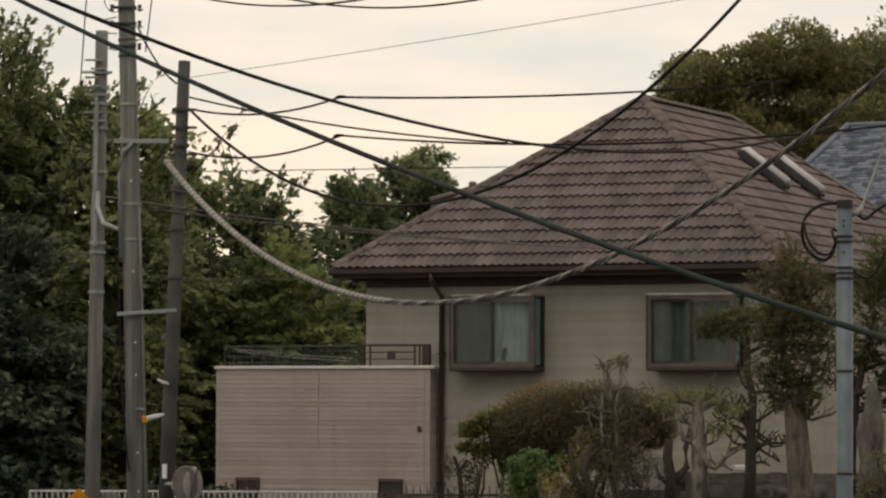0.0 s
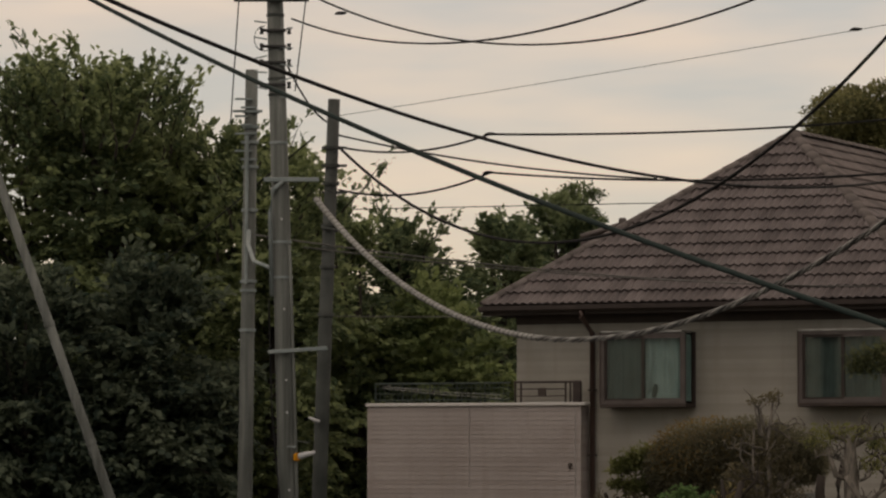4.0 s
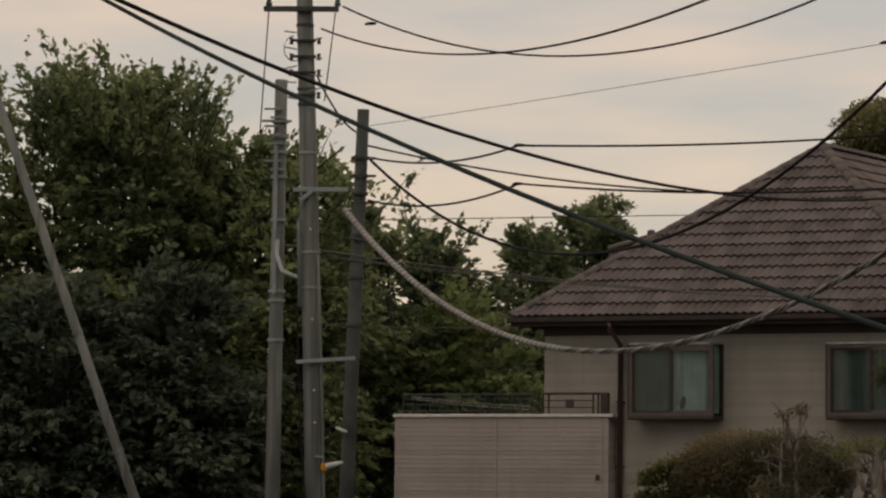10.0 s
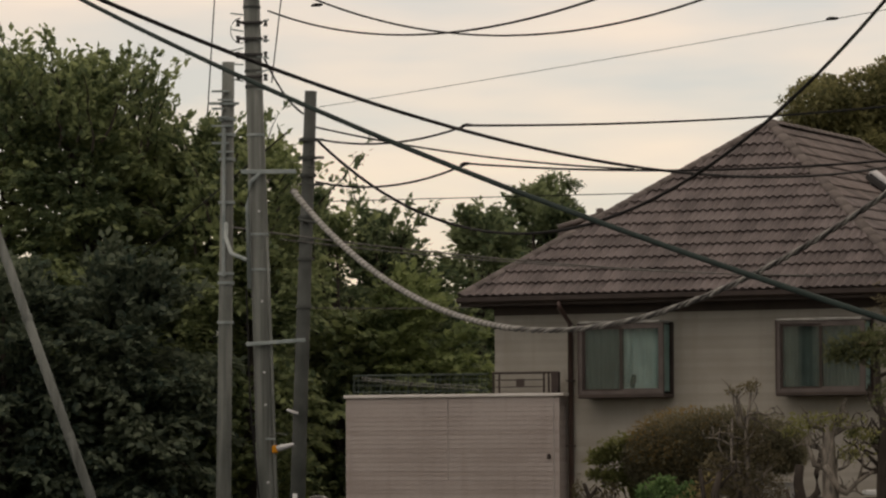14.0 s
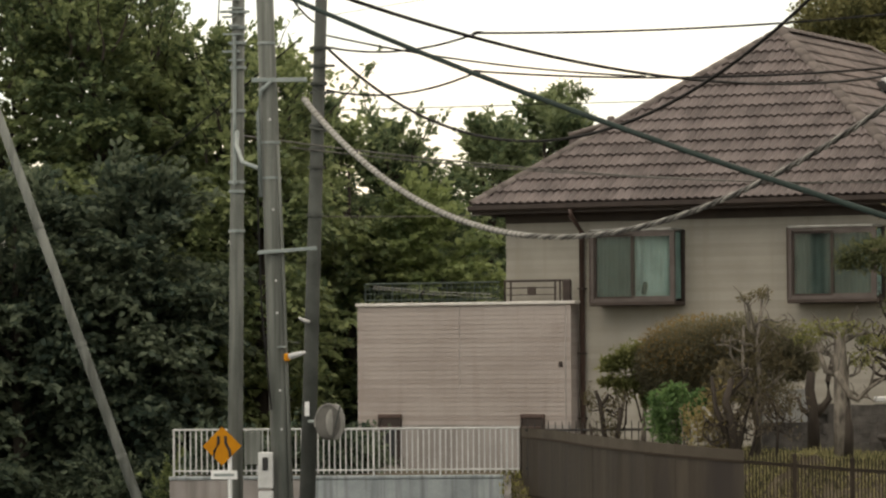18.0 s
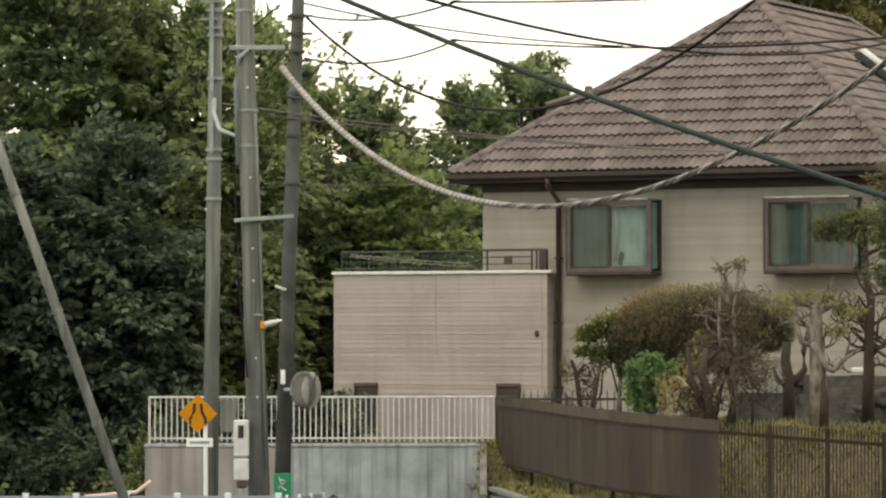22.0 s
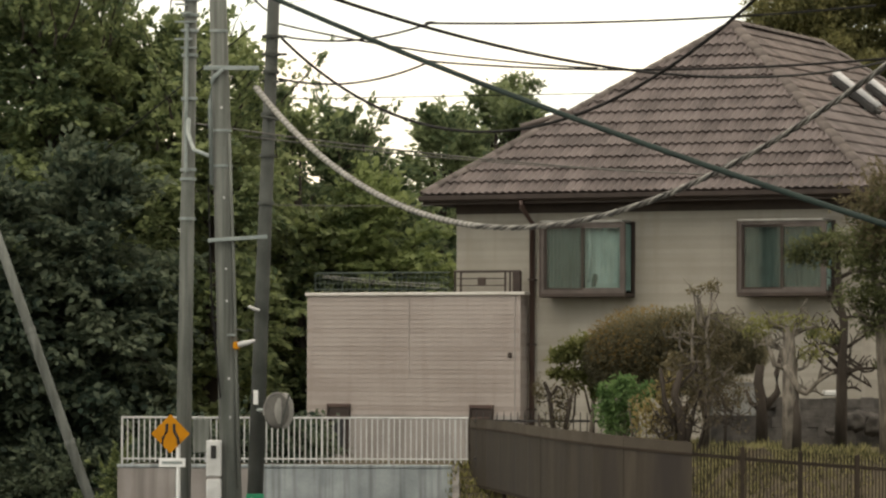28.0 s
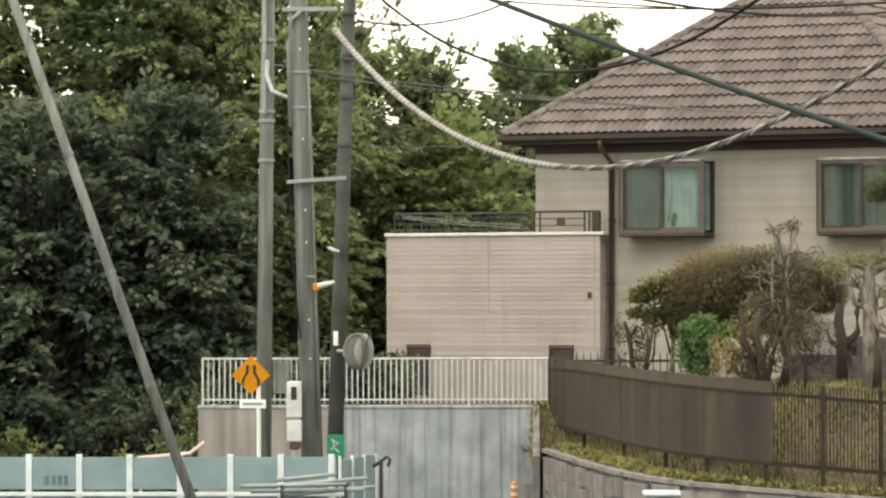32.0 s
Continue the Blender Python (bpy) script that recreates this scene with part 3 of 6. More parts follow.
def bay_window(u0, u1, z0, z1, d, seed, bright):
    """A boxed-out window: frame, two sliding sashes, side lights, sill and head."""
    w = thing("bay_window", Matrix(), "", "")
    w.parent = house
    w.name = "bay_window"
    for key in ("label", "category"):
        if key in w:
            del w[key]
    w["label"] = "boxed-out brown aluminium window with pale curtains"
    f = 0.06
    part("sill", box((u0 - 0.02, -d - 0.03, z0 - 0.07), (u1 + 0.02, 0.0, z0), 0.012), M_SOFFIT, w)
    part("head", box((u0 + 0.0, -d - 0.03, z1), (u1 - 0.04, 0.0, z1 + 0.045), 0.01), M_ROPE, w, "pale metal hood over the window")
    for x in (u0, u1 - f):
        part("jamb", box((x, -d, z0), (x + f, -d + f, z1), 0.006), M_TAUPE, w)
    for x in (u0, u1 - f):
        part("rear_jamb", box((x - 0.03, -0.05, z0 - 0.02), (x + f + 0.02, 0.0, z1 + 0.02), 0.006), M_BROWN, w)
    part("trim", box((u0 - 0.035, -d - 0.004, z0 - 0.01), (u0, -d + 0.05, z1 + 0.02), 0.006), M_SOFFIT, w, "dark outer edge of the frame")
    part("frame_top", box((u0 + f, -d, z1 - f), (u1 - f, -d + f, z1), 0.006), M_TAUPE, w)
    part("frame_bottom", box((u0 + f, -d, z0), (u1 - f, -d + f, z0 + f), 0.006), M_TAUPE, w)
    mid = (u0 + u1) / 2
    s = 0.04
    for i, (a, b, y) in enumerate(((u0 + f, mid + 0.03, -d + 0.035), (mid - 0.03, u1 - f, -d + 0.005))):
        for lo, hi in (((a, y, z0 + f), (a + s, y + 0.025, z1 - f)), ((b - s, y, z0 + f), (b, y + 0.025, z1 - f)),
                       ((a + s, y, z0 + f), (b - s, y + 0.025, z0 + f + s)), ((a + s, y, z1 - f - s), (b - s, y + 0.025, z1 - f))):
            part("sash_bar", box(lo, hi), M_BROWN if lo[0] > a + s and lo[0] < mid or i == 0 or lo[0] == a else M_TAUPE, w)
        g = part("pane", box((a + s, y + 0.01, z0 + f + s), (b - s, y + 0.016, z1 - f - s)), M_GLASS, w)
        g.visible_shadow = False
    for x in (u0 + 0.025, u1 - 0.031):
        g = part("side_pane", box((x, -d + f, z0 + 0.01), (x + 0.006, -0.07, z1 - 0.01)), M_SIDEGLASS, w)
        g.visible_shadow = False
    # curtains in soft folds; the darker copy has shade put into its colour
    rng = random.Random(seed)
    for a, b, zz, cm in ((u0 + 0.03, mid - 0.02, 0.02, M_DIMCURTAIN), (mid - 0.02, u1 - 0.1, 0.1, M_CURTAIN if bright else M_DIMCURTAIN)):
        vs, fs, n = [], [], 46
        for i in range(n + 1):
            q = i / n
            off = 0.03 * math.sin(q * 34 + rng.random() * 0.8) + 0.012 * rng.random()
            for z in (z0 + zz, (z0 + z1) / 2, z1 - 0.03):
                vs.append((a + (b - a) * q, -d + 0.13 + off, z))
        for i in range(n):
            for j in range(2):
                k0 = i * 3 + j
                fs.append((k0, k0 + 3, k0 + 4, k0 + 1))
        raw("curtain", vs, fs, cm, w, "pale grey-green curtain in folds", True)
    vs = [(u1 - 0.05 + 0.012 * math.sin(i * 1.9), -d + 0.08 + (d - 0.16) * i / 14, z) for i in range(15) for z in (z0 + 0.05, z1 - 0.03)]
    raw("side_curtain", vs, [(2 * i, 2 * i + 2, 2 * i + 3, 2 * i + 1) for i in range(14)], M_CURTAIN, w, "pale curtain in the side light", True)
    if bright:
        part("sill_box", box((mid + 0.08, -d + 0.06, z0 + 0.06), (u1 - 0.14, -d + 0.1, z0 + 0.2), 0.01), M_CURTAIN, w, "low pale box on the sill")
        part("curtain_edge", tube([(mid + 0.1, -d + 0.085, z1 - 0.1), (mid + 0.13, -d + 0.085, z0 + 0.75), (mid + 0.07, -d + 0.085, z0 + 0.2)], [0.02, 0.035, 0.03], 8), M_CURTAIN, w, "bright gathered edge of the curtain", True)
        part("figurine", tube([(mid + 0.2, -d + 0.075, z0 + 0.12), (mid + 0.2, -d + 0.075, z0 + 0.2), (mid + 0.22, -d + 0.075, z0 + 0.3), (mid + 0.22, -d + 0.075, z0 + 0.36)], [0.05, 0.055, 0.05, 0.03], 8), M_POLE, w, "small dark ornament on the sill", True)
    # dark board painted as the unlit room behind the curtains
    part("room_shade_board", box((u0 + f, 0.0, z0), (u1 - f, 0.015, z1)), M_INSIDE, w)
    return w


bay_window(1.9, 3.57, 3.05, 4.345, 0.46, 1, True)
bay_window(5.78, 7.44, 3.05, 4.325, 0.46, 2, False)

# ---- balcony block beside the house ----
gar = thing("balcony_block", HM, "low beige sided block with a roof terrace", "annex")
GU0, GU1, GV, GH = -2.98, 1.46, -0.4, 3.03
part("wall_front", box((GU0, GV + 0.02, -0.4), (GU1 - 0.02, GV + 0.2, GH)), M_BLOCK, gar)
part("wall_left", box((GU0, GV + 0.2, -0.4), (GU0 + 0.2, 4.5, GH)), M_BLOCK, gar)
part("wall_right", box((GU1 - 0.2, GV + 0.2, -0.4), (GU1 - 0.02, 0.0, GH)), M_BLOCK, gar)
part("terrace_floor", box((GU0 + 0.2, GV + 0.2, GH - 0.5), (0.0, 4.5, GH - 0.4)), M_CONC, gar)
part("coping", box((GU0 - 0.03, GV - 0.03, GH), (GU1 + 0.1, GV + 0.22, GH + 0.06), 0.01), M_CAP, gar, "pale flat coping along the terrace edge")
part("coping", box((GU0 - 0.03, GV + 0.22, GH), (GU0 + 0.22, 4.5, GH + 0.06), 0.01), M_CAP, gar)
for u in (-2.53, 0.44):
    w = part("small_window", box((u + 0.04, GV - 0.02, 0.05), (u + 0.44, GV + 0.03, 0.93)), M_BROWN, gar, "narrow window with a brown frame")
    part("frame", box((u, GV - 0.05, 0.93), (u + 0.48, GV + 0.02, 1.0), 0.006), M_PIPE, w)
    part("frame", box((u + 0.04, GV - 0.04, 0.74), (u + 0.44, GV + 0.0, 0.77), 0.004), M_PIPE, w)
    part("blind", box((u + 0.09, GV - 0.026, 0.08), (u + 0.39, GV - 0.02, 0.72)), M_DARKGLASS, w, "dark pane")
    for x in (u, u + 0.44):
        part("frame", box((x, GV - 0.04, 0.0), (x + 0.04, GV + 0.02, 0.93), 0.004), M_BROWN, w)
part("plinth", box((GU0, GV + 0.004, -0.3), (GU1 - 0.02, GV + 0.02, 0.8)), M_CONCL, gar, "plain pinkish-grey plastered base")
part("joint_strip", box((-0.83, GV + 0.002, 1.5), (-0.822, GV + 0.02, GH)), M_CONCL, gar, "narrow upright joint")
part("joint_strip", box((GU1 - 0.12, GV + 0.004, 0.8), (GU1 - 0.1, GV + 0.02, GH)), M_CONCL, gar)
part("outlet", box((1.22, GV - 0.03, 1.87), (1.29, GV + 0.01, 1.97), 0.01), M_BROWN, gar, "small brown wall outlet")

rail = thing("terrace_railing", HM @ Matrix.Translation((0, 0, GH + 0.06)), "dark brown metal railing round the roof terrace", "railing")
part("top_rail", tube([(0.06, GV + 0.1, 0.38), (1.42, GV + 0.1, 0.38)], 0.022, 8), M_BROWN, rail)
for u0, u1 in ((0.12, 0.56), (0.7, 1.14)):
    part("mid_rail", tube([(u0, GV + 0.1, 0.25), (u1, GV + 0.1, 0.25)], 0.012, 8), M_BROWN, rail)
part("mid_rail", tube([(0.12, GV + 0.1, 0.12), (1.14, GV + 0.1, 0.12)], 0.01, 8), M_BROWN, rail)
for u in (0.08, 0.2, 1.11, 1.21, 1.41):
    part("post", tube([(u, GV + 0.1, 0), (u, GV + 0.1, 0.38)], 0.02, 8), M_BROWN, rail)
part("end_panel", box((1.27, GV + 0.06, 0.0), (1.43, GV + 0.14, 0.38), 0.01), M_BROWN, rail)
part("plate", box((0.55, GV + 0.08, 0.12), (0.71, GV + 0.12, 0.27), 0.006), M_SOFFIT, rail)
rb = thing("net_railing", HM @ Matrix.Translation((0, 0, GH + 0.06)), "dark green net railing along the terrace edge", "railing")
for z, r in ((0.37, 0.016), (0.28, 0.007), (0.18, 0.007), (0.06, 0.01)):
    part("rail", tube([(GU0 + 0.12, GV + 0.12, z), (-0.03, GV + 0.12, z)], r, 6), M_NET, rb)
for i in range(30):
    u = GU0 + 0.12 + i * 0.096
    part("bar", tube([(u, GV + 0.12, 0.0), (u, GV + 0.12, 0.37)], 0.006 if i % 6 else 0.012, 5), M_NET, rb)
for z0, z1 in ((0.33, 0.14), (0.29, 0.08)):
    part("slack_cord", tube([(GU0 + 0.3, GV + 0.09, z0), (-1.5, GV + 0.08, (z0 + z1) / 2 - 0.02), (-0.2, GV + 0.09, z1)], 0.006, 5), M_ROPE, rb, "pale slack cord")

# ---- utility poles ----


def utility_pole(x, y, top, lean, r0, r1, material, label):
    p = thing("utility_pole", (x, y, 0), label, "utility pole", "poles at the street corner")
    part("shaft", tube([(0, 0, -0.5), (lean[0] / 2, lean[1] / 2, top / 2), (lean[0], lean[1], top)], [r0, (r0 + r1) / 2, r1], 20), material, p, smooth=True)
    return p


def band(p, lean, top, z, r, h=0.05, material=None):
    q = z / top
    part("band", tube([(lean[0] * q, lean[1] * q, z - h / 2), (lean[0] * q, lean[1] * q, z + h / 2)], r, 16), material or M_GALV, p)


# slim pole
T1, LN1 = 9.98, (0.12, 0)
p1 = utility_pole(-4.31, 60.34, T1, LN1, 0.132, 0.1, M_POLE, "slim weathered concrete utility pole with steel bands")
for z in (9.3, 9.05, 8.8, 8.4, 6.55, 6.4, 5.76, 7.7):
    band(p1, LN1, T1, z, 0.135)

# main pole
T2, LN2 = 11.2, (-0.36, 0)
p2 = utility_pole(-3.33, 58.1, T2, LN2, 0.175, 0.125, M_POLE, "tall concrete utility pole with a crossarm and street lamp")
part("crossarm", box((-0.36 - 0.62, -0.2, 10.8), (-0.36 + 0.55, -0.1, 10.88), 0.008), M_POLE2, p2)
for x in (-0.9, 0.17):
    ins = part("insulator", tube([(x, -0.15, 10.88), (x, -0.15, 10.92), (x, -0.15, 10.96), (x, -0.15, 11.02)], [0.04, 0.055, 0.035, 0.05], 10), M_POLE2, p2, "dark porcelain insulator")
for z in (10.6, 10.35, 10.1, 9.85, 9.6, 9.35, 8.6, 7.05, 6.5):
    band(p2, LN2, T2, z, 0.125 + 0.05 * (1 - z / T2) + 0.012, 0.04, M_POLE2 if z > 8.7 else M_GALV)
for i, z in enumerate((10.35, 10.1, 9.85, 9.5)):
    part("spool_rack", box((-0.36 - 0.2, -0.16, z - 0.02), (-0.36 + 0.2, -0.1, z + 0.02), 0.004), M_IRON, p2)
    for x in (-0.55, -0.12):
        part("spool", tube([(x, -0.05, z - 0.05), (x, -0.05, z), (x, -0.05, z + 0.05)], [0.035, 0.022, 0.035], 8), M_POLE2, p2)
part("bracket_upper", box((-0.5, -0.2, 7.98), (0.36, -0.13, 8.05), 0.006), M_GALV, p2, "galvanised steel bracket arm")
part("brace", tube([(-0.2, -0.17, 8.0), (-0.36, -0.17, 7.85), (-0.4, -0.15, 7.5), (-0.37, -0.13, 6.2)], 0.035, 10), M_GALV, p2, "grey cable conduit", True)
part("bracket_lower", box((-0.52, -0.03, -0.03), (0.4, 0.03, 0.03), 0.006, m=pose(0.1, -0.19, 5.37, 0, -4, 0)), M_GALV, p2, "galvanised steel bracket arm")
part("conduit", tube([(-0.1, -0.12, 7.0), (-0.02, -0.13, 5.0), (0.07, -0.15, 1.5)], 0.022, 8), M_POLE, p2, "thin grey conduit", True)
part("side_cable", tube([(-0.42, -0.12, 6.2), (-0.36, -0.13, 4.4), (-0.22, -0.15, 2.9)], 0.014, 6), M_CABLE, p2)
lampm = part("street_lamp", tube([(0.06, -0.22, 3.72), (0.18, -0.24, 3.75), (0.32, -0.25, 3.79)], [0.05, 0.045, 0.02], 12), M_WHITE, p2, "small white and amber street lamp", True)
part("lamp_base", box((-0.02, -0.25, 3.65), (0.08, -0.17, 3.77), 0.015), M_YELLOW, lampm, "amber lamp base")
part("lamp_bracket", box((-0.12, -0.2, 3.86), (0.02, -0.17, 3.885)), M_GALV, lampm)
part("lamp_wire", tube([(-0.1, -0.2, 3.88), (0.05, -0.22, 3.96), (0.22, -0.23, 3.93)], 0.008, 5), M_POLE, lampm)
mb = part("meter_box", box((-0.42, -0.36, 1.69), (-0.19, -0.2, 2.25), 0.015), M_WHITE, p2, "white meter boxes on the pole")
part("meter_foot", box((-0.38, -0.33, 1.2), (-0.21, -0.2, 1.31), 0.02), M_PIPE, p2, "rusty brown foot of the meter")
part("meter_window", box((-0.35, -0.38, 1.97), (-0.265, -0.355, 2.17), 0.006), M_BLACK, mb)
part("lower_box", box((-0.42, -0.35, 1.32), (-0.19, -0.2, 1.65), 0.015), M_WHITE, mb)
part("box_pipe", tube([(-0.3, -0.27, 1.3), (-0.3, -0.27, 0.0)], 0.03, 8), M_GALV, mb)

# rear dark pole
T3, LN3 = 9.72, (0.34, 0)
p3 = utility_pole(-3.3, 62.57, T3, LN3, 0.14, 0.1, M_POLE2, "dark old utility pole behind the others")
for z in (8.9, 8.6, 8.3, 7.6, 7.2, 6.9, 6.1):
    band(p3, LN3, T3, z, 0.14, 0.05, M_POLE2)
for z in (8.9, 8.6, 8.15):
    part("spool_rack", box((LN3[0] - 0.2, -0.06, z - 0.02), (LN3[0] + 0.22, 0.0, z + 0.02), 0.004), M_POLE2, p3)
sl = part("small_lamp", tube([(-0.06, -0.2, 4.38), (0.05, -0.22, 4.33), (0.13, -0.22, 4.31)], [0.02, 0.032, 0.02], 8), M_WHITE, p3, "small white lamp on a clamp")
part("white_tag", box((0.03, -0.19, 2.74), (0.11, -0.165, 2.98), 0.005), M_CLEAN, p3)

# sloping strut pole
strut = thing("strut_pole", (-4.53, 52.89, 0), "sloping grey concrete strut pole", "utility pole")
part("shaft", tube([(0.14, 0, -0.4), (-1.387, 0, 3.87), (-3.335, 0, 9.3)], [0.076, 0.07, 0.062], 16), M_POLE, strut, smooth=True)
for q in (0.25, 0.42, 0.6):
    part("band", tube([(-3.335 * q + 0.011, 0, 9.3 * q - 0.03), (-3.335 * q - 0.011, 0, 9.3 * q + 0.03)], 0.079, 14), M_POLE, strut)

# blue-grey steel pole near the garden
rp = thing("steel_pole", (4.645, 35.76, 0), "slim blue-grey steel pole with black straps", "utility pole")
part("shaft", tube([(0, 0, -0.3), (0.0, 0, 5.72)], 0.078, 18), M_BLUEPOLE, rp, smooth=True)
part("cap", tube([(0, 0, 5.72), (0, 0, 5.8)], 0.083, 18), M_BLACK, rp)
for z in (5.45, 5.4, 5.1, 5.05, 5.15, 4.16, 3.18):
    part("strap", tube([(0, 0, z - 0.012), (0, 0, z + 0.012)], 0.084, 18), M_BLACK, rp)
part("cable_loop", tube(smooth([(-0.07, -0.02, 5.77), (-0.23, -0.03, 5.75), (-0.36, -0.03, 5.66), (-0.41, -0.02, 5.52), (-0.38, 0, 5.36), (-0.28, 0, 5.25), (-0.175, 0, 5.23), (-0.11, 0, 5.31), (-0.08, 0, 5.45)]), 0.015, 8), M_CABLE, rp, "black looped cable", True)
part("cable_loop", tube(smooth([(-0.08, -0.04, 5.5), (-0.13, -0.05, 5.51), (-0.1, -0.05, 5.38), (-0.16, -0.05, 5.28), (-0.27, -0.05, 5.3), (-0.36, -0.05, 5.42), (-0.4, -0.05, 5.58)]), 0.011, 8), M_CABLE, rp, "black looped cable", True)
part("cable_end", tube(smooth([(0.08, -0.02, 5.12), (0.17, -0.02, 5.06), (0.26, -0.02, 5.07), (0.34, 0, 5.18), (0.42, 0, 5.35), (0.6, 0, 5.5)]), 0.012, 8), M_CABLE, rp, "black cable", True)
part("cable_end", tube(smooth([(0.12, -0.02, 5.66), (0.2, -0.02, 5.62), (0.3, -0.02, 5.7), (0.45, 0, 5.78), (0.7, 0, 5.8)]), 0.014, 8), M_CABLE, rp, "black cable", True)
part("pole_hook", tube([(0.07, 0, 5.66), (0.13, -0.01, 5.68), (0.17, -0.02, 5.74)], [0.02, 0.03, 0.02], 8), M_GALV, rp, "pale metal cable hook", True)
part("guy_wire", tube([(0.15, -0.02, 5.7), (0.3, 0, 6.1), (0.62, 0, 7.1)], 0.012, 6), M_GALV, rp, "pale grey guy wire")
for z in (5.6, 5.55, 5.3):
    part("bolt", tube([(-0.02, -0.078, z), (-0.02, -0.086, z)], 0.012, 6), M_BLACK, rp)

# ---- overhead cables ----


def wire(a, b, sag, r, material, label, before=0.0, after=0.0, n=40, name="overhead_cable", sides=6, foot=None):
    a, b = Vector(a), Vector(b)
    pts = []
    for i in range(n + 1):
        s = -before + (1 + before + after) * i / n
        p = a.lerp(b, s)
        p.z -= 4 * sag * s * (1 - s)
        pts.append(p)
    if foot:
        pts.append(Vector(foot))
    ob = part(name, tube(pts, r, sides), material, None, smooth=True)
    tagged(ob, label, "cable", "overhead cables")
    return pts


wire((-2.746, 22.35, 6.509), (1.552, 14.9, 4.138), 0.112, 0.0125, M_CABLEG, "thick dark green cable slanting low across the street", 0.3, 0.4, 30, sides=10, foot=(6.2, 6.85, -0.01))
wire((-3.264, 38.73, 8.034), (7.195, 67.04, 8.74), 0.696, 0.023, M_CABLE, "black cable sagging across the street", 0.4, 0.2, 60)
wire((-2.83, 62.57, 8.87), (1.755, 53.63, 7.002), 0.745, 0.024, M_CABLE, "dark twisted cable dipping to the roof", 0, 1.4, 80)
wire((-2.794, 62.57, 8.902), (-0.327, 61.08, 9.004), 0.17, 0.019, M_CABLE, "thin black drop cable", 0.05)
wire((-0.333, 61.08, 8.999), (5.028, 65.55, 9.532), 0.048, 0.021, M_CABLE, "straight black cable over the ridge", 0, 0.5)
wire((-2.762, 62.57, 8.171), (-0.362, 61.08, 8.357), 0.188, 0.019, M_CABLE, "thin black drop cable", 0.05)
wire((-0.359, 61.08, 8.374), (7.594, 53.63, 7.981), 0.21, 0.019, M_CABLE, "thin black cable over the roof", 0, 0.2)
wire((-2.779, 62.57, 9.091), (2.218, 56.61, 7.923), 0.11, 0.017, M_CABLE, "thin black cable over the roof", 0.05)
wire((-3.082, 58.1, 10.899), (3.362, 49.16, 9.788), 0.709, 0.016, M_CABLE, "thin power cable from the crossarm", 0, 0.4)
wire((-3.412, 58.1, 10.546), (1.821, 40.22, 8.758), 0.499, 0.015, M_CABLE, "thin power cable from the pole", 0, 0.4)
wire((-2.83, 62.57, 9.451), (5.7, 53.63, 9.97), 0.023, 0.005, M_CABLE, "very thin messenger wire", 0.015, 0.5)
wire((-1.81, 89.4, 9.74), (4.95, 89.4, 9.88), 0.0, 0.012, M_CABLE, "far thin black wire", 0.4, 0.5)
wire((-4.058, 59.6, 7.254), (7.732, 68.5, 6.834), 0.216, 0.014, M_STRAND, "pale grey cable in front of the roof", 0.0, 0.2)
wire((-3.3, 59.6, 7.06), (7.77, 67.0, 6.8), 0.19, 0.011, M_STRAND, "pale grey cable in front of the roof", 0.0, 0.2)
wire((-3.16, 62.57, 6.08), (-0.34, 65.55, 6.19), 0.01, 0.009, M_STRAND, "thin grey wire from the dark pole", 0, 0.0)
wire((-3.463, 58.0, 9.782), (-3.077, 62.4, 9.327), 0.12, 0.017, M_CABLE, "dark cable between the tall and the rear pole")
wire((-4.23, 62.57, 8.3), (-6.28, 71.5, 7.76), 0.0, 0.012, M_CABLE, "dark wire running back into the trees", 0.55, 0.3)


def wrapped_cable(a, b, sag, r, label, after):
    """A thick cable bundle with a wire wound round it."""
    a, b = Vector(a), Vector(b)
    t = thing("wrapped_cable", a, label, "cable", "overhead cables")

    def at(s):
        p = a.lerp(b, s)
        p.z -= 4 * sag * s * (1 - s)
        return p - a
    part("sleeve", tube([at(0.5 * i / 40) for i in range(41)], [r * (1.05 - 0.3 * i / 40) for i in range(41)], 10), M_ROPE, t, "pale grey sleeve", True)

    def helix(s0, s1, turns, phase, radius, thick, name, material, label):
        n = turns * 10
        pts = []
        for i in range(n + 1):
            s = s0 + (s1 - s0) * i / n
            c, d = at(s), (at(s + 0.002) - at(s)).normalized()
            e = d.cross(Vector((0, 0, 1))).normalized()
            w = 2 * math.pi * turns * i / n + phase
            pts.append(c + (e * math.cos(w) + e.cross(d) * math.sin(w)) * radius(i / n))
        part(name, tube(pts, [thick(i / n) for i in range(n + 1)], 5), material, t, label, True)

    helix(0, 0.5, 60, 0, lambda q: r * (1.0 - 0.3 * q), lambda q: 0.011, "winding", M_STRAND, "fine grey winding wire")
    for k, m in ((0, M_ROPE), (1, M_STRAND), (2, M_WRAP)):
        helix(0.497, 1 + after, 26, k * 2.094, lambda q: r * (0.4 - 0.14 * q), lambda q: r * (0.42 - 0.13 * q), "strand", m, "twisted strand")


wrapped_cable((-3.01, 57.8, 7.7), (3.69, 31.29, 6.03), 1.76, 0.045, "thick grey cable bundle with wound wire, sagging low", 0.25)

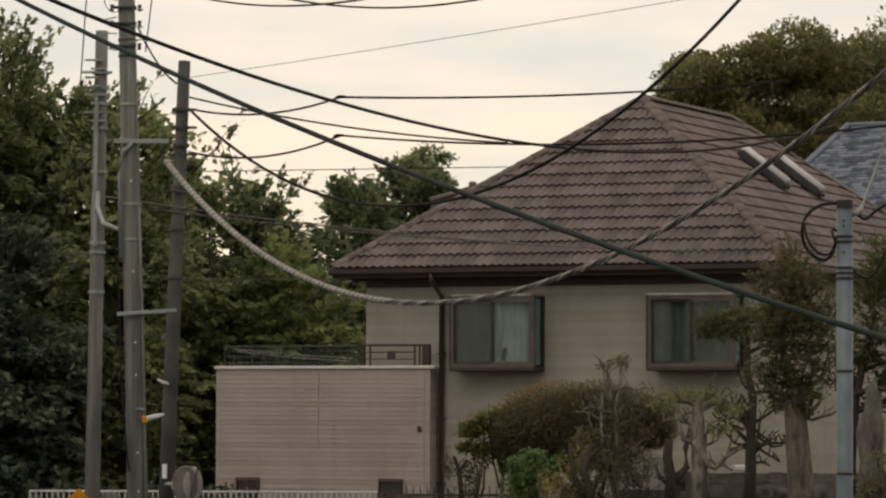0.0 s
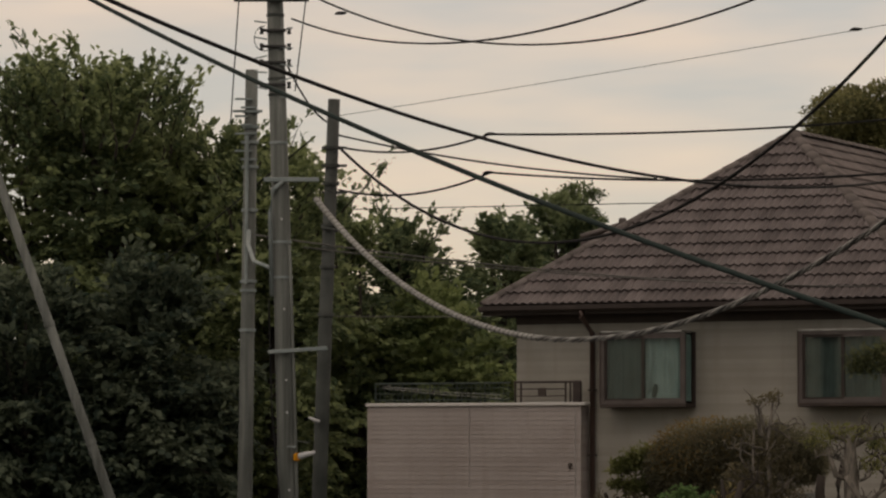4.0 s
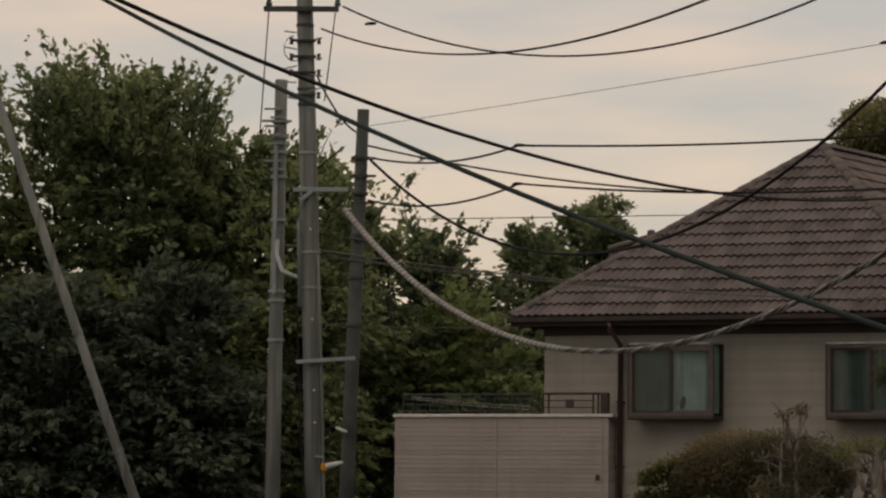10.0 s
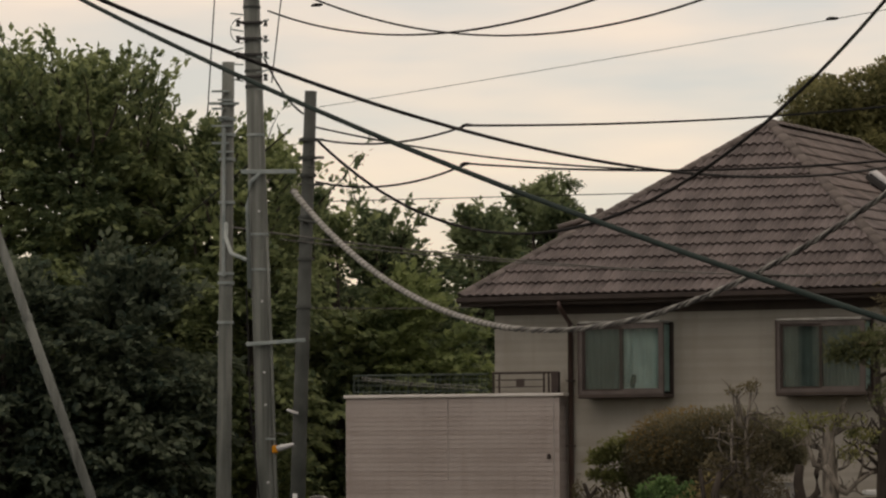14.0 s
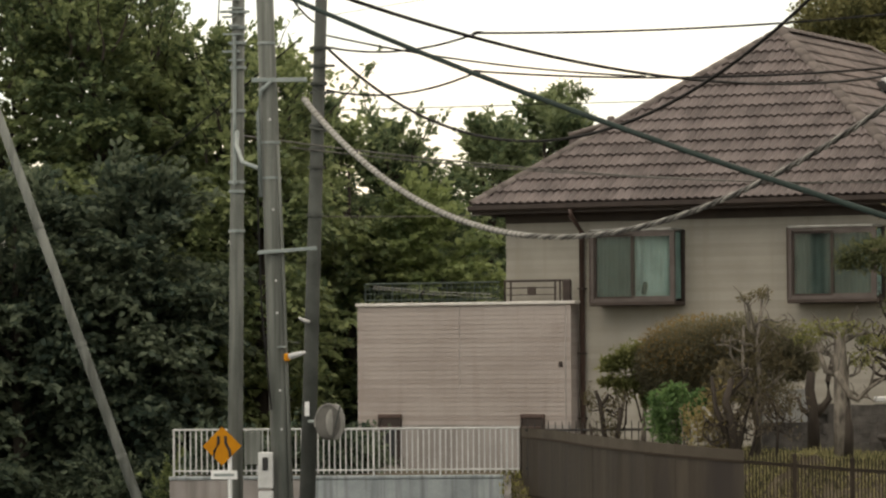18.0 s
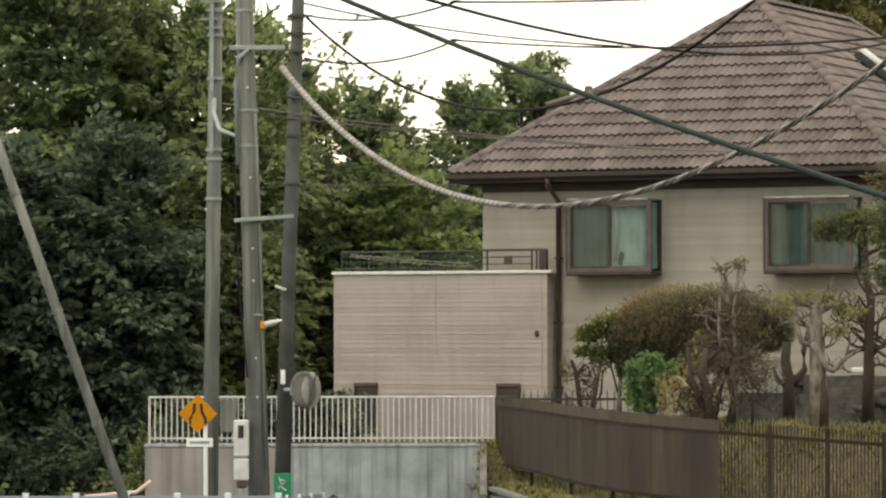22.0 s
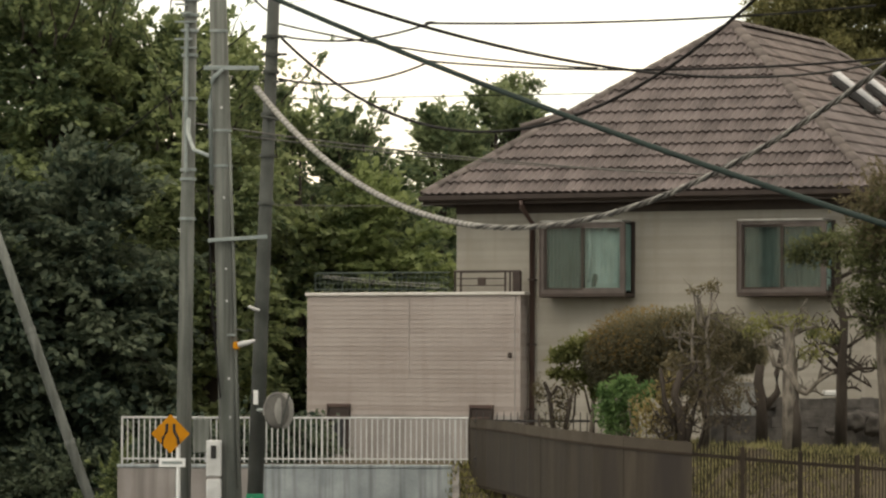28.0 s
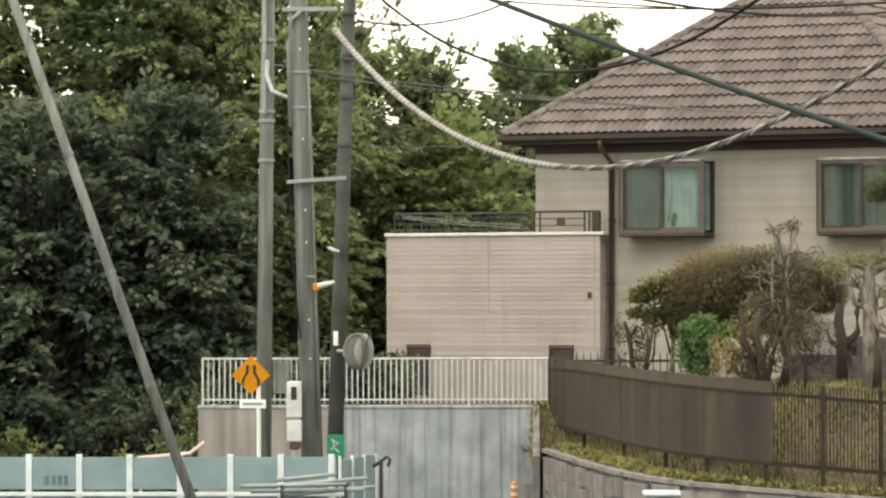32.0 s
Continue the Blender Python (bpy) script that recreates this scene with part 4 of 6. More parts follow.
# ---- street furniture ----
sg = thing("warning_sign", (-4.44, 59.59, -0.01), "amber diamond road-narrows sign on a white post", "road sign")
part("post", tube([(0.13, 0.03, 0), (0.12, 0.03, 2.3)], 0.036, 10), M_CLEAN, sg)
b = box((-0.22, -0.012, -0.22), (0.22, 0.0, 0.22), 0.0, m=pose(0, 0, 2.32, 0, 45, 0))
part("plate", b, M_YELLOW, sg)
for s in (-1, 1):
    part("road_mark", tube([(s * 0.13, -0.014, 2.15), (s * 0.12, -0.014, 2.25), (s * 0.06, -0.014, 2.36), (s * 0.055, -0.014, 2.48)], 0.025, 6), M_BLACK, sg, "black narrowing line")
part("sub_plate", box((-0.18, -0.01, 1.79), (0.24, 0.01, 1.93), 0.004), M_CLEAN, sg)
part("bar", box((-0.13, -0.014, 1.84), (0.19, -0.011, 1.88)), M_GALV, sg)

mi = thing("traffic_mirror", (-2.83, 61.68, 0), "round convex traffic mirror turned down the side street", "mirror")
for nm, x, w, turn, m, lb in (("mirror_back", -0.02, 0.215, 12, M_STRAND, "grey dished metal back"), ("mirror_face", 0.1, 0.2, 40, M_ROPE, "paler turned edge of the mirror")):
    bm = bmesh.new()
    bmesh.ops.create_uvsphere(bm, u_segments=28, v_segments=12, radius=0.3, matrix=pose(x, 0 if turn < 20 else 0.06, 2.65, 90, 0, turn) @ Matrix.Diagonal((w / 0.3, 1, 0.2, 1)))
    part(nm, bm, m, mi, lb, True)
part("seam", tube([(0.12 - 0.07 * math.cos(a / 12 * 3.1416), -0.03, 2.65 - 0.28 * math.cos(a / 12 * 3.1416)) for a in range(1, 12)], 0.014, 6), M_POLE2, mi, "dark curved seam of the hood")
part("rim", tube([(0.0 + 0.235 * math.cos(a / 24 * 6.2832), -0.05, 2.65 + 0.3 * math.sin(a / 24 * 6.2832)) for a in range(4, 14)], 0.014, 6), M_ROPE, mi, "pale upper rim")
part("arm", tube([(-0.4, 0.86, 2.65), (-0.1, 0.1, 2.65)], 0.03, 8), M_GALV, mi)

gs = thing("green_sign", (-3.09, 59.59, 0), "small green sign with a white figure on a post", "road sign")
part("plate", box((-0.14, -0.01, 1.0), (0.14, 0.01, 1.36), 0.006), M_GREENSIGN, gs)
part("post", tube([(0, 0.02, 0), (0, 0.02, 1.3)], 0.02, 8), M_GALV, gs)
part("mark", tube([(-0.07, -0.013, 1.12), (-0.02, -0.013, 1.2), (-0.06, -0.013, 1.3)], 0.014, 6), M_WHITE, gs)
part("mark", tube([(-0.06, -0.013, 1.27), (0.05, -0.013, 1.23), (-0.03, -0.013, 1.15), (0.06, -0.013, 1.08)], 0.014, 6), M_WHITE, gs)

op = thing("delineator_post", (-0.25, 60.34, 0), "orange plastic delineator post with pale bands", "bollard")
part("post", tube([(0, 0, 0), (0, 0, 0.55), (0, 0, 0.58)], [0.055, 0.05, 0.03], 12), M_ORANGE, op)
for z in (0.35, 0.47):
    part("band", tube([(0, 0, z), (0, 0, z + 0.05)], 0.056, 12), M_WHITE, op)

# panelled barrier
hb = thing("panel_barrier", (0, 53.63, 0), "pale blue-green panelled road barrier with white posts", "barrier")
for i in range(13):
    x = -11.53 + i * 0.724
    part("post", box((x - 0.045, -0.05, 0), (x + 0.045, 0.03, 1.3), 0.008), M_POST, hb)
    if i < 12 and x < -2.6:
        part("panel", box((x + 0.05, -0.02, 0.8), (x + 0.674, 0.0, 1.26), 0.004), M_PANEL, hb)
        part("lower_panel", box((x + 0.05, -0.02, 0.1), (x + 0.674, 0.0, 0.72), 0.004), M_PANEL, hb)
part("rail", box((-11.5, -0.06, 0.70), (-2.6, 0.0, 0.76), 0.006), M_POST, hb)

# ---- brown garden fence on its kerb wall ----
# plan and level of the fence: x, y, top
CURVE = [(0.36, 65.40, 2.48), (0.7, 64.06, 2.47), (1.0, 61.53, 2.48), (1.34, 58.85, 2.47), (1.72, 56.46, 2.46), (2.2, 54.82, 2.43), (2.83, 54.01, 2.38), (3.44, 53.78, 2.33), (4.24, 53.71, 2.26), (5.03, 53.63, 2.2), (6.0, 53.48, 2.14), (7.2, 53.04, 2.06), (8.6, 52.14, 1.96)]
LENS = [0.0]
for (xa, ya, za), (xb, yb, zb) in zip(CURVE, CURVE[1:]):
    LENS.append(LENS[-1] + math.hypot(xb - xa, yb - ya))


def along(s, c=CURVE):
    """The point s metres along the fence."""
    i = 0
    while i < len(LENS) - 2 and LENS[i + 1] < s:
        i += 1
    return Vector(c[i]).lerp(Vector(c[i + 1]), (s - LENS[i]) / (LENS[i + 1] - LENS[i]))


def side(s):
    """The way across the fence, towards the garden."""
    d = along(min(s + 0.05, LENS[-1])) - along(max(s - 0.05, 0))
    o = Vector((d.y, -d.x, 0)).normalized()
    return -o if o.y < 0 and abs(o.y) > 0.3 else (o if o.x > 0 or o.y > 0.3 else -o)


def strip(name, lo, hi, off, t, material, parent, label="", step=0.25):
    """A band that follows the fence between two heights below its top."""
    vs, fs = [], []
    n = int(LENS[-1] / step)
    for i in range(n + 1):
        s = LENS[-1] * i / n
        p, o = along(s), side(s)
        for q, z in ((off, lo), (off, hi), (off + t, hi), (off + t, lo)):
            vs.append((p.x + o.x * q, p.y + o.y * q, p.z + z if z > -5 else -0.1))
    for i in range(n):
        for j in range(4):
            fs.append((i * 4 + j, i * 4 + (j + 1) % 4, i * 4 + 4 + (j + 1) % 4, i * 4 + 4 + j))
    fs += [(3, 2, 1, 0), (n * 4, n * 4 + 1, n * 4 + 2, n * 4 + 3)]
    return raw(name, vs, fs, material, parent, label)


tagged(strip("wall_kerb", -9, -1.54, -0.47, 0.3, M_KERB, None), "low dark grey concrete wall under the brown fence", "wall", kind="structure")
KERB = bpy.data.objects["wall_kerb"]
strip("cap", -1.56, -1.5, -0.55, 0.19, M_KERB, KERB, "weathered top edge of the kerb wall")
SAMPLES = [along(LENS[-1] * i / 160) for i in range(161)]
RISE_AT, RISE_Z = (0.0, 0.4, 1.3, 2.7, 4.5, 7.5, 18.0), (-1.5, -1.4, -0.9, -0.28, -0.04, 0.0, 0.02)


def bank(x, y):
    """Level of the garden at a spot: a bank that climbs away from the fence. None outside the fence."""
    near = min(SAMPLES, key=lambda p: (p.x - x) ** 2 + (p.y - y) ** 2)
    d = math.hypot(near.x - x, near.y - y)
    inside = (x > near.x - 0.01) if near.y > 55.1 else (y > near.y - 0.01)
    if not inside:
        return near.z - 1.52 if d < 0.3 else None
    lift = float(np.interp(d, RISE_AT, RISE_Z))
    if near.y > 55.9:
        lift = min(lift, -0.42)
    return near.z + lift + 0.05 * noise.noise((x * 1.7, y * 1.7, 0))


vs, fs, key = [], [], {}
for i in range(60):
    for j in range(66):
        x, y = 0.1 + i * 0.22, 51.2 + j * 0.22
        z = bank(x, y)
        if z is not None:
            key[i, j] = len(vs)
            vs.append((x, y, z))
for i, j in key:
    q = [(i, j), (i + 1, j), (i + 1, j + 1), (i, j + 1)]
    if all(k in key for k in q):
        fs.append(tuple(key[k] for k in q))
tagged(raw("ground_garden", vs, fs, M_SOIL, None, "", True), "garden bank of earth and dry grass", "ground", kind="structure")

bf = thing("brown_fence", (0, 0, 0), "dark brown metal garden fence with close vertical slats", "fence")
strip("top_rail", -0.19, -0.14, -0.03, 0.06, M_FENCE, bf)
strip("bottom_rail", -1.2, -1.14, -0.02, 0.05, M_FENCE, bf)
post = slat = None
runs, q = [], 0.0
while q < LENS[-1]:
    runs.append(q)
    x = along(q).x
    while q < LENS[-1] and along(q).x < x + (0.55 if x < 2.4 else 0.8):
        q += 0.02
for q in runs:
    p = along(q)
    if post is None:
        post = part("post", box((-0.032, -0.032, -1.6), (0.032, 0.032, 0.01), 0.006), M_FENCE, bf)
        o = post
    else:
        o = mesh_ob("post", post.data, None, bf)
    o.location = p
sd = 0.0
while sd < LENS[-1]:
    p = along(sd)
    if slat is None:
        slat = part("slat", box((-0.008, -0.008, -1.18), (0.008, 0.008, 0.0)), M_FENCE, bf)
        o = slat
    else:
        o = mesh_ob("slat", slat.data, None, bf)
    o.location = p
    sd += 0.05
# screen sheets tied to the first stretch, one to a bay, with a faded edge above the rail
SHEET = next(q for q in LENS if along(q).x > 2.8) + 0.7


def sheet(name, s0, s1, lo, hi, off, material, label=""):
    vs, fs = [], []
    n = max(2, int((s1 - s0) / 0.25))
    for i in range(n + 1):
        at = s0 + (s1 - s0) * i / n
        p, o = along(at), side(at)
        w = off + 0.006 * math.sin(at * 9.0) * math.sin(math.pi * i / n)
        for z in (lo, hi):
            vs.append((p.x - o.x * (w + 0.006), p.y - o.y * (w + 0.006), p.z + z))
            vs.append((p.x - o.x * w, p.y - o.y * w, p.z + z))
    for i in range(n):
        a = i * 4
        fs += [(a, a + 4, a + 6, a + 2), (a + 1, a + 3, a + 7, a + 5), (a + 2, a + 6, a + 7, a + 3), (a, a + 1, a + 5, a + 4)]
    fs += [(0, 2, 3, 1), (n * 4, n * 4 + 1, n * 4 + 3, n * 4 + 2)]
    return raw(name, vs, fs, material, bf, label)


edges = [0.2] + [q for q in runs if 0.5 < q < SHEET - 0.3] + [SHEET]
for i, (s0, s1) in enumerate(zip(edges, edges[1:])):
    sheet("screen_sheet", s0, s1 - 0.004, -1.16, -0.16, 0.046 + 0.003 * (i % 2), M_SHEET, "dark brown sheet over the slats")
    sheet("sheet_edge", s0, s1 - 0.004, -0.15, 0.005, 0.05 + 0.003 * (i % 2), M_SHEETTOP, "faded strip along the top of the sheet")
sheet("sheet_rail", 0.2, SHEET, -0.185, -0.15, 0.062, M_FENCE, "dark clamping rail across the sheets")
sheet("sheet_rail", 0.2, SHEET, -1.19, -1.14, 0.062, M_FENCE)

# ---- grass on the bank ----


def blades(name, spots, size, material, label, seed):
    rng = np.random.default_rng(seed)
    c = np.array(spots)
    n = len(c)
    a = rng.random(n) * 6.283
    w = size * 0.14
    d = np.stack([np.cos(a), np.sin(a), np.zeros(n)], 1)
    tip = c + np.stack([rng.normal(size=n) * 0.4, rng.normal(size=n) * 0.4, 0.6 + rng.random(n)], 1) * size
    v = np.stack([c - d * w, c + d * w, tip], 1).reshape(-1, 3)
    ob = raw(name, v.tolist(), np.arange(n * 3).reshape(-1, 3).tolist(), material, None)
    return tagged(ob, label, "grass", kind="stuff")


rng = np.random.default_rng(5)
spots = []
while len(spots) < 26000:
    s = rng.random() * LENS[-1]
    q = -0.22 + rng.random() ** 1.4 * 5.2
    p, o = along(s), side(s)
    x, y = p.x + o.x * q, p.y + o.y * q
    z = bank(x, y)
    if z is not None:
        spots.append((x, y, z - 0.02))
blades("grass", spots, 0.1, M_GRASS, "dry yellow-green grass on the garden bank", 6)
rng = np.random.default_rng(8)
mats = []
for _ in range(420):
    q = rng.random() * LENS[-1]
    p, o = along(q), side(q)
    w = rng.uniform(-0.34, 0.0)
    k = rng.uniform(0.04, 0.09)
    mats.append((p.x + o.x * w, p.y + o.y * w, p.z - 1.5 + 0.3 * k, k * 1.3, k * 1.3, k))
tagged(leaves("ground_leaves", mats, 15000, 0.075, M_VERGE, None, 9, flat=0.8, narrow=0.6), "low yellow-green weeds along the foot of the fence", "weeds", kind="stuff")

# grassy wedge between the retaining wall and the fence
vs, fs = [], []
for i in range(7):
    for j in range(7):
        vs.append((0.06 + i * (0.06 + 0.012 * j), 65.43 - j * 0.3, 1.62 - j * 0.13 + 0.03 * noise.noise((i, j, 3))))
for i in range(6):
    for j in range(6):
        fs.append((i * 7 + j, i * 7 + j + 1, i * 7 + 8 + j, i * 7 + 7 + j))
tagged(raw("ground_wedge", vs, fs, M_SOIL, None, "", True), "small grassy slope at the end of the retaining wall", "ground", kind="structure")
rng = np.random.default_rng(15)
blades("grass", [(x + rng.normal() * 0.05, y + rng.normal() * 0.1, z - 0.02) for x, y, z in vs for _ in range(14)], 0.11, M_VERGE, "tuft of dry grass by the wall end", 16)
wv = [(x, y, z) for x in (0.05, 0.17) for y, z in ((65.36, -0.1), (63.3, -0.1), (63.3, 0.86), (65.36, 1.66))]
tagged(raw("wall_wedge", wv, [(0, 1, 2, 3), (7, 6, 5, 4), (0, 4, 5, 1), (1, 5, 6, 2), (2, 6, 7, 3), (3, 7, 4, 0)], M_KERB, None), "sloping dark stone kerb beside the grassy slope", "wall", kind="structure")

# black iron fence behind the corner
iron = thing("iron_fence", (0, 64.8, 1.64), "black iron fence with pointed bars", "fence")
part("rail", box((0.42, -0.02, 0.78), (2.9, 0.02, 0.82)), M_IRON, iron)
part("rail", box((0.42, -0.02, 0.12), (2.9, 0.02, 0.16)), M_IRON, iron)
for i in range(21):
    x = 0.46 + i * 0.12
    part("bar", tube([(x, 0, 0), (x, 0, 0.9), (x, 0, 0.97)], [0.011, 0.011, 0.002], 6), M_IRON, iron)

# ---- wooded bank behind the trees ----
vs, fs = [], []
for i in range(41):
    for j, (y, z) in enumerate(((85, -0.1), (89, 1.6), (94, 3.6), (100, 5.4), (119, 6.2), (164, 6.0))):
        x = -60 + i * 1.6
        k = min(1.0, max(0.0, (4 - x) / 8))
        vs.append((x, y + 1.5 * noise.noise((x * 0.2, j, 0)), z * k + (0.8 * noise.noise((x * 0.3, j * 2, 1)) * k if j else 0)))
for i in range(40):
    for j in range(5):
        fs.append((i * 6 + j, (i + 1) * 6 + j, (i + 1) * 6 + j + 1, i * 6 + j + 1))
tagged(raw("ground_bank", vs, fs, M_GROUND, None, "", True), "overgrown earth bank behind the trees", "ground", kind="structure")
rng = np.random.default_rng(77)
wood = [(rng.uniform(-20, -1), rng.uniform(85.7, 91), rng.uniform(0.3, 5.5), 1.0, 0.8, 0.8) for _ in range(100)]
wood += [(rng.uniform(-17, -5), rng.uniform(84, 88), rng.uniform(4.5, 7.6), 1.0, 0.8, 0.8) for _ in range(50)]
wood += [(rng.uniform(-6, 2.5), rng.uniform(93, 96), rng.uniform(3.0, 7.9), 1.0, 0.8, 0.8) for _ in range(70)]
und = leaves("thicket", wood, 110000, 0.2, L_SHADE, None, 78)
tagged(und, "dense dark thicket on the bank", "thicket", kind="stuff")

# ---- trees behind ----
TALL = "tall light-leaved broadleaf tree with a ragged open top"
for x, y, cz, size, seed in ((-13.0, 79.0, 6.9, (2.5, 2.2, 4.0), 11), (-10.2, 80.0, 7.4, (2.3, 2.2, 4.1), 15), (-8.55, 78.5, 7.5, (1.9, 2.0, 4.15), 21), (-6.0, 80.0, 6.3, (1.55, 1.8, 4.0), 31), (-7.25, 81.0, 6.5, (1.15, 1.5, 4.0), 33)):
    leafy_tree((x, y, 0), cz, size, 150, 11, 15, 0.19, L_DARK, TALL, seed, 0.2, top=0.7, spikes=34 if x < -8 else 14)
EVER = "dense dark evergreen tree in front of the tall ones"
for x, y, cz, size, seed in ((-12.0, 74.5, 3.6, (2.1, 1.7, 3.5), 17), (-9.6, 74.0, 3.65, (2.1, 1.7, 3.65), 27), (-7.3, 74.8, 3.7, (2.0, 1.7, 3.75), 37)):
    leafy_tree((x, y, 0), cz, size, 170, 14, 15, 0.2, L_SHADE, EVER, seed, 0.16, top=0.1)
leafy_tree((-4.9, 78.0, 1.5), 4.2, (1.5, 1.7, 4.2), 110, 12, 14, 0.185, L_DARK, "dark broadleaf tree behind the poles", 41, 0.2, top=0.5, spikes=10)
leafy_tree((-3.3, 82.0, 1.5), 3.5, (0.95, 1.2, 3.5), 90, 12, 14, 0.185, L_DARK, "dark broadleaf tree beside the rear pole", 43, 0.18, top=0.3, spikes=4)
leafy_tree((-4.4, 86.4, 1.5), 4.1, (1.15, 1.4, 3.7), 80, 12, 14, 0.2, L_MID, "green tree among the dark ones", 47, 0.2, top=0.5)
leafy_tree((-2.5, 86.4, 1.5), 3.9, (0.75, 1.2, 3.5), 70, 11, 14, 0.19, L_MID, "green pointed tree behind the terrace", 51, 0.18, top=0.5, spikes=7)
leafy_tree((-0.15, 90.9, 1.5), 4.3, (1.35, 1.5, 3.5), 90, 11, 14, 0.2, L_MID, "broad green tree behind the terrace", 57, 0.18, top=0.3)
leafy_tree((-2.3, 88.6, 1.5), 3.4, (2.3, 1.4, 3.5), 140, 12, 14, 0.19, L_MID, "broad green tree behind the pointed one", 53, 0.16, top=0.2)
leafy_tree((1.2, 98.3, 1.5), 5.4, (1.8, 1.7, 3.4), 110, 11, 14, 0.2, L_MID, "broad green tree behind the house", 61, 0.2, top=0.3)
tree((0.1, 107.27, 0), 11, (0.0, 0, 9.8), (0.9, 0.9, 0.9), 24, 0.36, 9000, 0.12, L_MID, "slim pine behind the roof", 73, 0.12, M_BARK, pad=(1.2, 0.8))
tree((2.0, 107.27, 0), 12, (0.0, 0, 10.6), (0.72, 0.8, 1.0), 30, 0.36, 9500, 0.13, L_MID, "tall thin pine with a tufted top", 71, 0.14, M_BARK, pad=(1.2, 0.75))
leafy_tree((-1.75, 82.2, 1.5), 2.95, (1.75, 1.3, 2.8), 110, 12, 14, 0.2, L_LIGHT, "fresh green tree beside the terrace", 81, 0.13, top=0.1)
tree((-9.4, 78.66, 0), 5, (0, 0, 2.2), (3.8, 1.0, 2.0), 70, 0.55, 30000, 0.14, L_SHADE, "dark undergrowth below the trees", 91, 0.1, name="undergrowth", category="shrub")
for x, y, size, n, seed in ((-9.3, 65.9, (0.55, 0.5, 0.55), 22, 93), (-8.75, 66.1, (0.4, 0.4, 0.42), 15, 94), (-8.2, 66.3, (0.3, 0.3, 0.3), 10, 96), (-6.95, 66.4, (0.42, 0.4, 0.36), 16, 95), (-6.4, 66.6, (0.4, 0.4, 0.45), 16, 99)):
    bush("shrub", (x, y, 0), size, n, 7, 9, 0.13, L_VERGE, "ragged yellow-green roadside shrub under the trees", seed)
tree((12.15, 104.3, 0), 14, (0, 0, 11.0), (4.4, 3.6, 4.05), 130, 0.85, 130000, 0.17, L_OLIVE, "large round olive-green tree behind the house", 101, 0.3, pad=(1.1, 0.78), ragged=0.04)
tree((15.3, 110.25, 0), 14, (0, 0, 12.2), (2.6, 3, 4.3), 80, 0.9, 34000, 0.19, L_MID, "dark green tree behind the slate roof", 111, 0.3)
tree((21.5, 98.33, 0), 13, (0, 0, 8.6), (3.0, 3, 4.8), 70, 0.9, 26000, 0.19, L_DARK, "dark tree behind the slate roof", 113, 0.3)

bush("undergrowth", (-10.4, 73.2, 0), (1.5, 0.6, 0.75), 50, 12, 10, 0.13, L_SHADE, "dark undergrowth at the edge of the trees", 97, 0.4)
bush("undergrowth", (-7.6, 73.0, 0), (1.7, 0.6, 0.85), 54, 12, 10, 0.13, L_SHADE, "dark undergrowth at the edge of the trees", 92, 0.4)
for x, y, w, seed in ((-5.0, 67.0, 0.7, 101), (-4.0, 67.6, 0.75, 102), (-3.0, 67.2, 0.7, 103), (-2.75, 68.4, 0.6, 104)):
    bush("undergrowth", (x, y, YARD - 0.05), (w, 0.45, 0.36), 34, 11, 10, 0.12, L_SHADE, "dark low plants behind the white railing", seed, 0.3)
bush("sapling", (-6.0, 68.5, 0), (0.5, 0.5, 0.85), 22, 8, 9, 0.13, L_VERGE, "green sapling behind the end of the wall", 98, 0.35)

# ---- garden plants ----


def garden(name, base, label, category, stems, pads, leaf, lmat, count, seed, bark=None, tips=None):
    """Crooked stems given as runs of points with a start and end thickness, and pads of leaves."""
    t = thing(name, base, label, category, "garden plants")
    for i, (pts, r0, r1) in enumerate(stems):
        n = len(pts)
        part("trunk" if i == 0 else "branch", tube(pts, [r0 + (r1 - r0) * k / (n - 1) for k in range(n)], 9), bark or M_BARK, t, smooth=True)
    if pads:
        leaves("foliage", pads, count, leaf, lmat, t, seed, flat=0.7, shell=0.45, narrow=0.4, ragged=0.06 if count > 20000 else 0.26)
    if tips:
        tm, tc, tp, tl = tips
        leaves("tip_foliage", tp, tc, leaf, tm, t, seed + 7, flat=0.7, shell=0.9, narrow=0.4, label=tl, ragged=0.05)
    return t


GL = 2.28  # garden level


def crooked(seed, n, z0, z1, reach, r):
    """Kinked boughs that leave the trunk to both sides, each with a few short twigs."""
    q = random.Random(seed)
    out = []
    for i in range(n):
        way = 1 if i % 2 else -1
        p = Vector((q.uniform(-0.03, 0.03), 0, q.uniform(z0, z1)))
        pts, a = [p], q.uniform(-0.1, 0.7)
        step = reach * q.uniform(0.5, 1.0) / 5
        for _ in range(5):
            a = max(-0.6, min(1.4, a + q.uniform(-0.9, 0.9)))
            p = p + Vector((way * math.cos(a), q.uniform(-0.3, 0.3), math.sin(a))) * step
            pts.append(p)
        out.append((pts, r, r * 0.4))
        for b in pts[2:]:
            e = b + Vector((q.uniform(-0.08, 0.08), 0, q.uniform(0.04, 0.13)))
            out.append(([b, e, e + Vector((q.uniform(-0.1, 0.1), 0, q.uniform(0.02, 0.1)))], r * 0.5, r * 0.25))
    return out


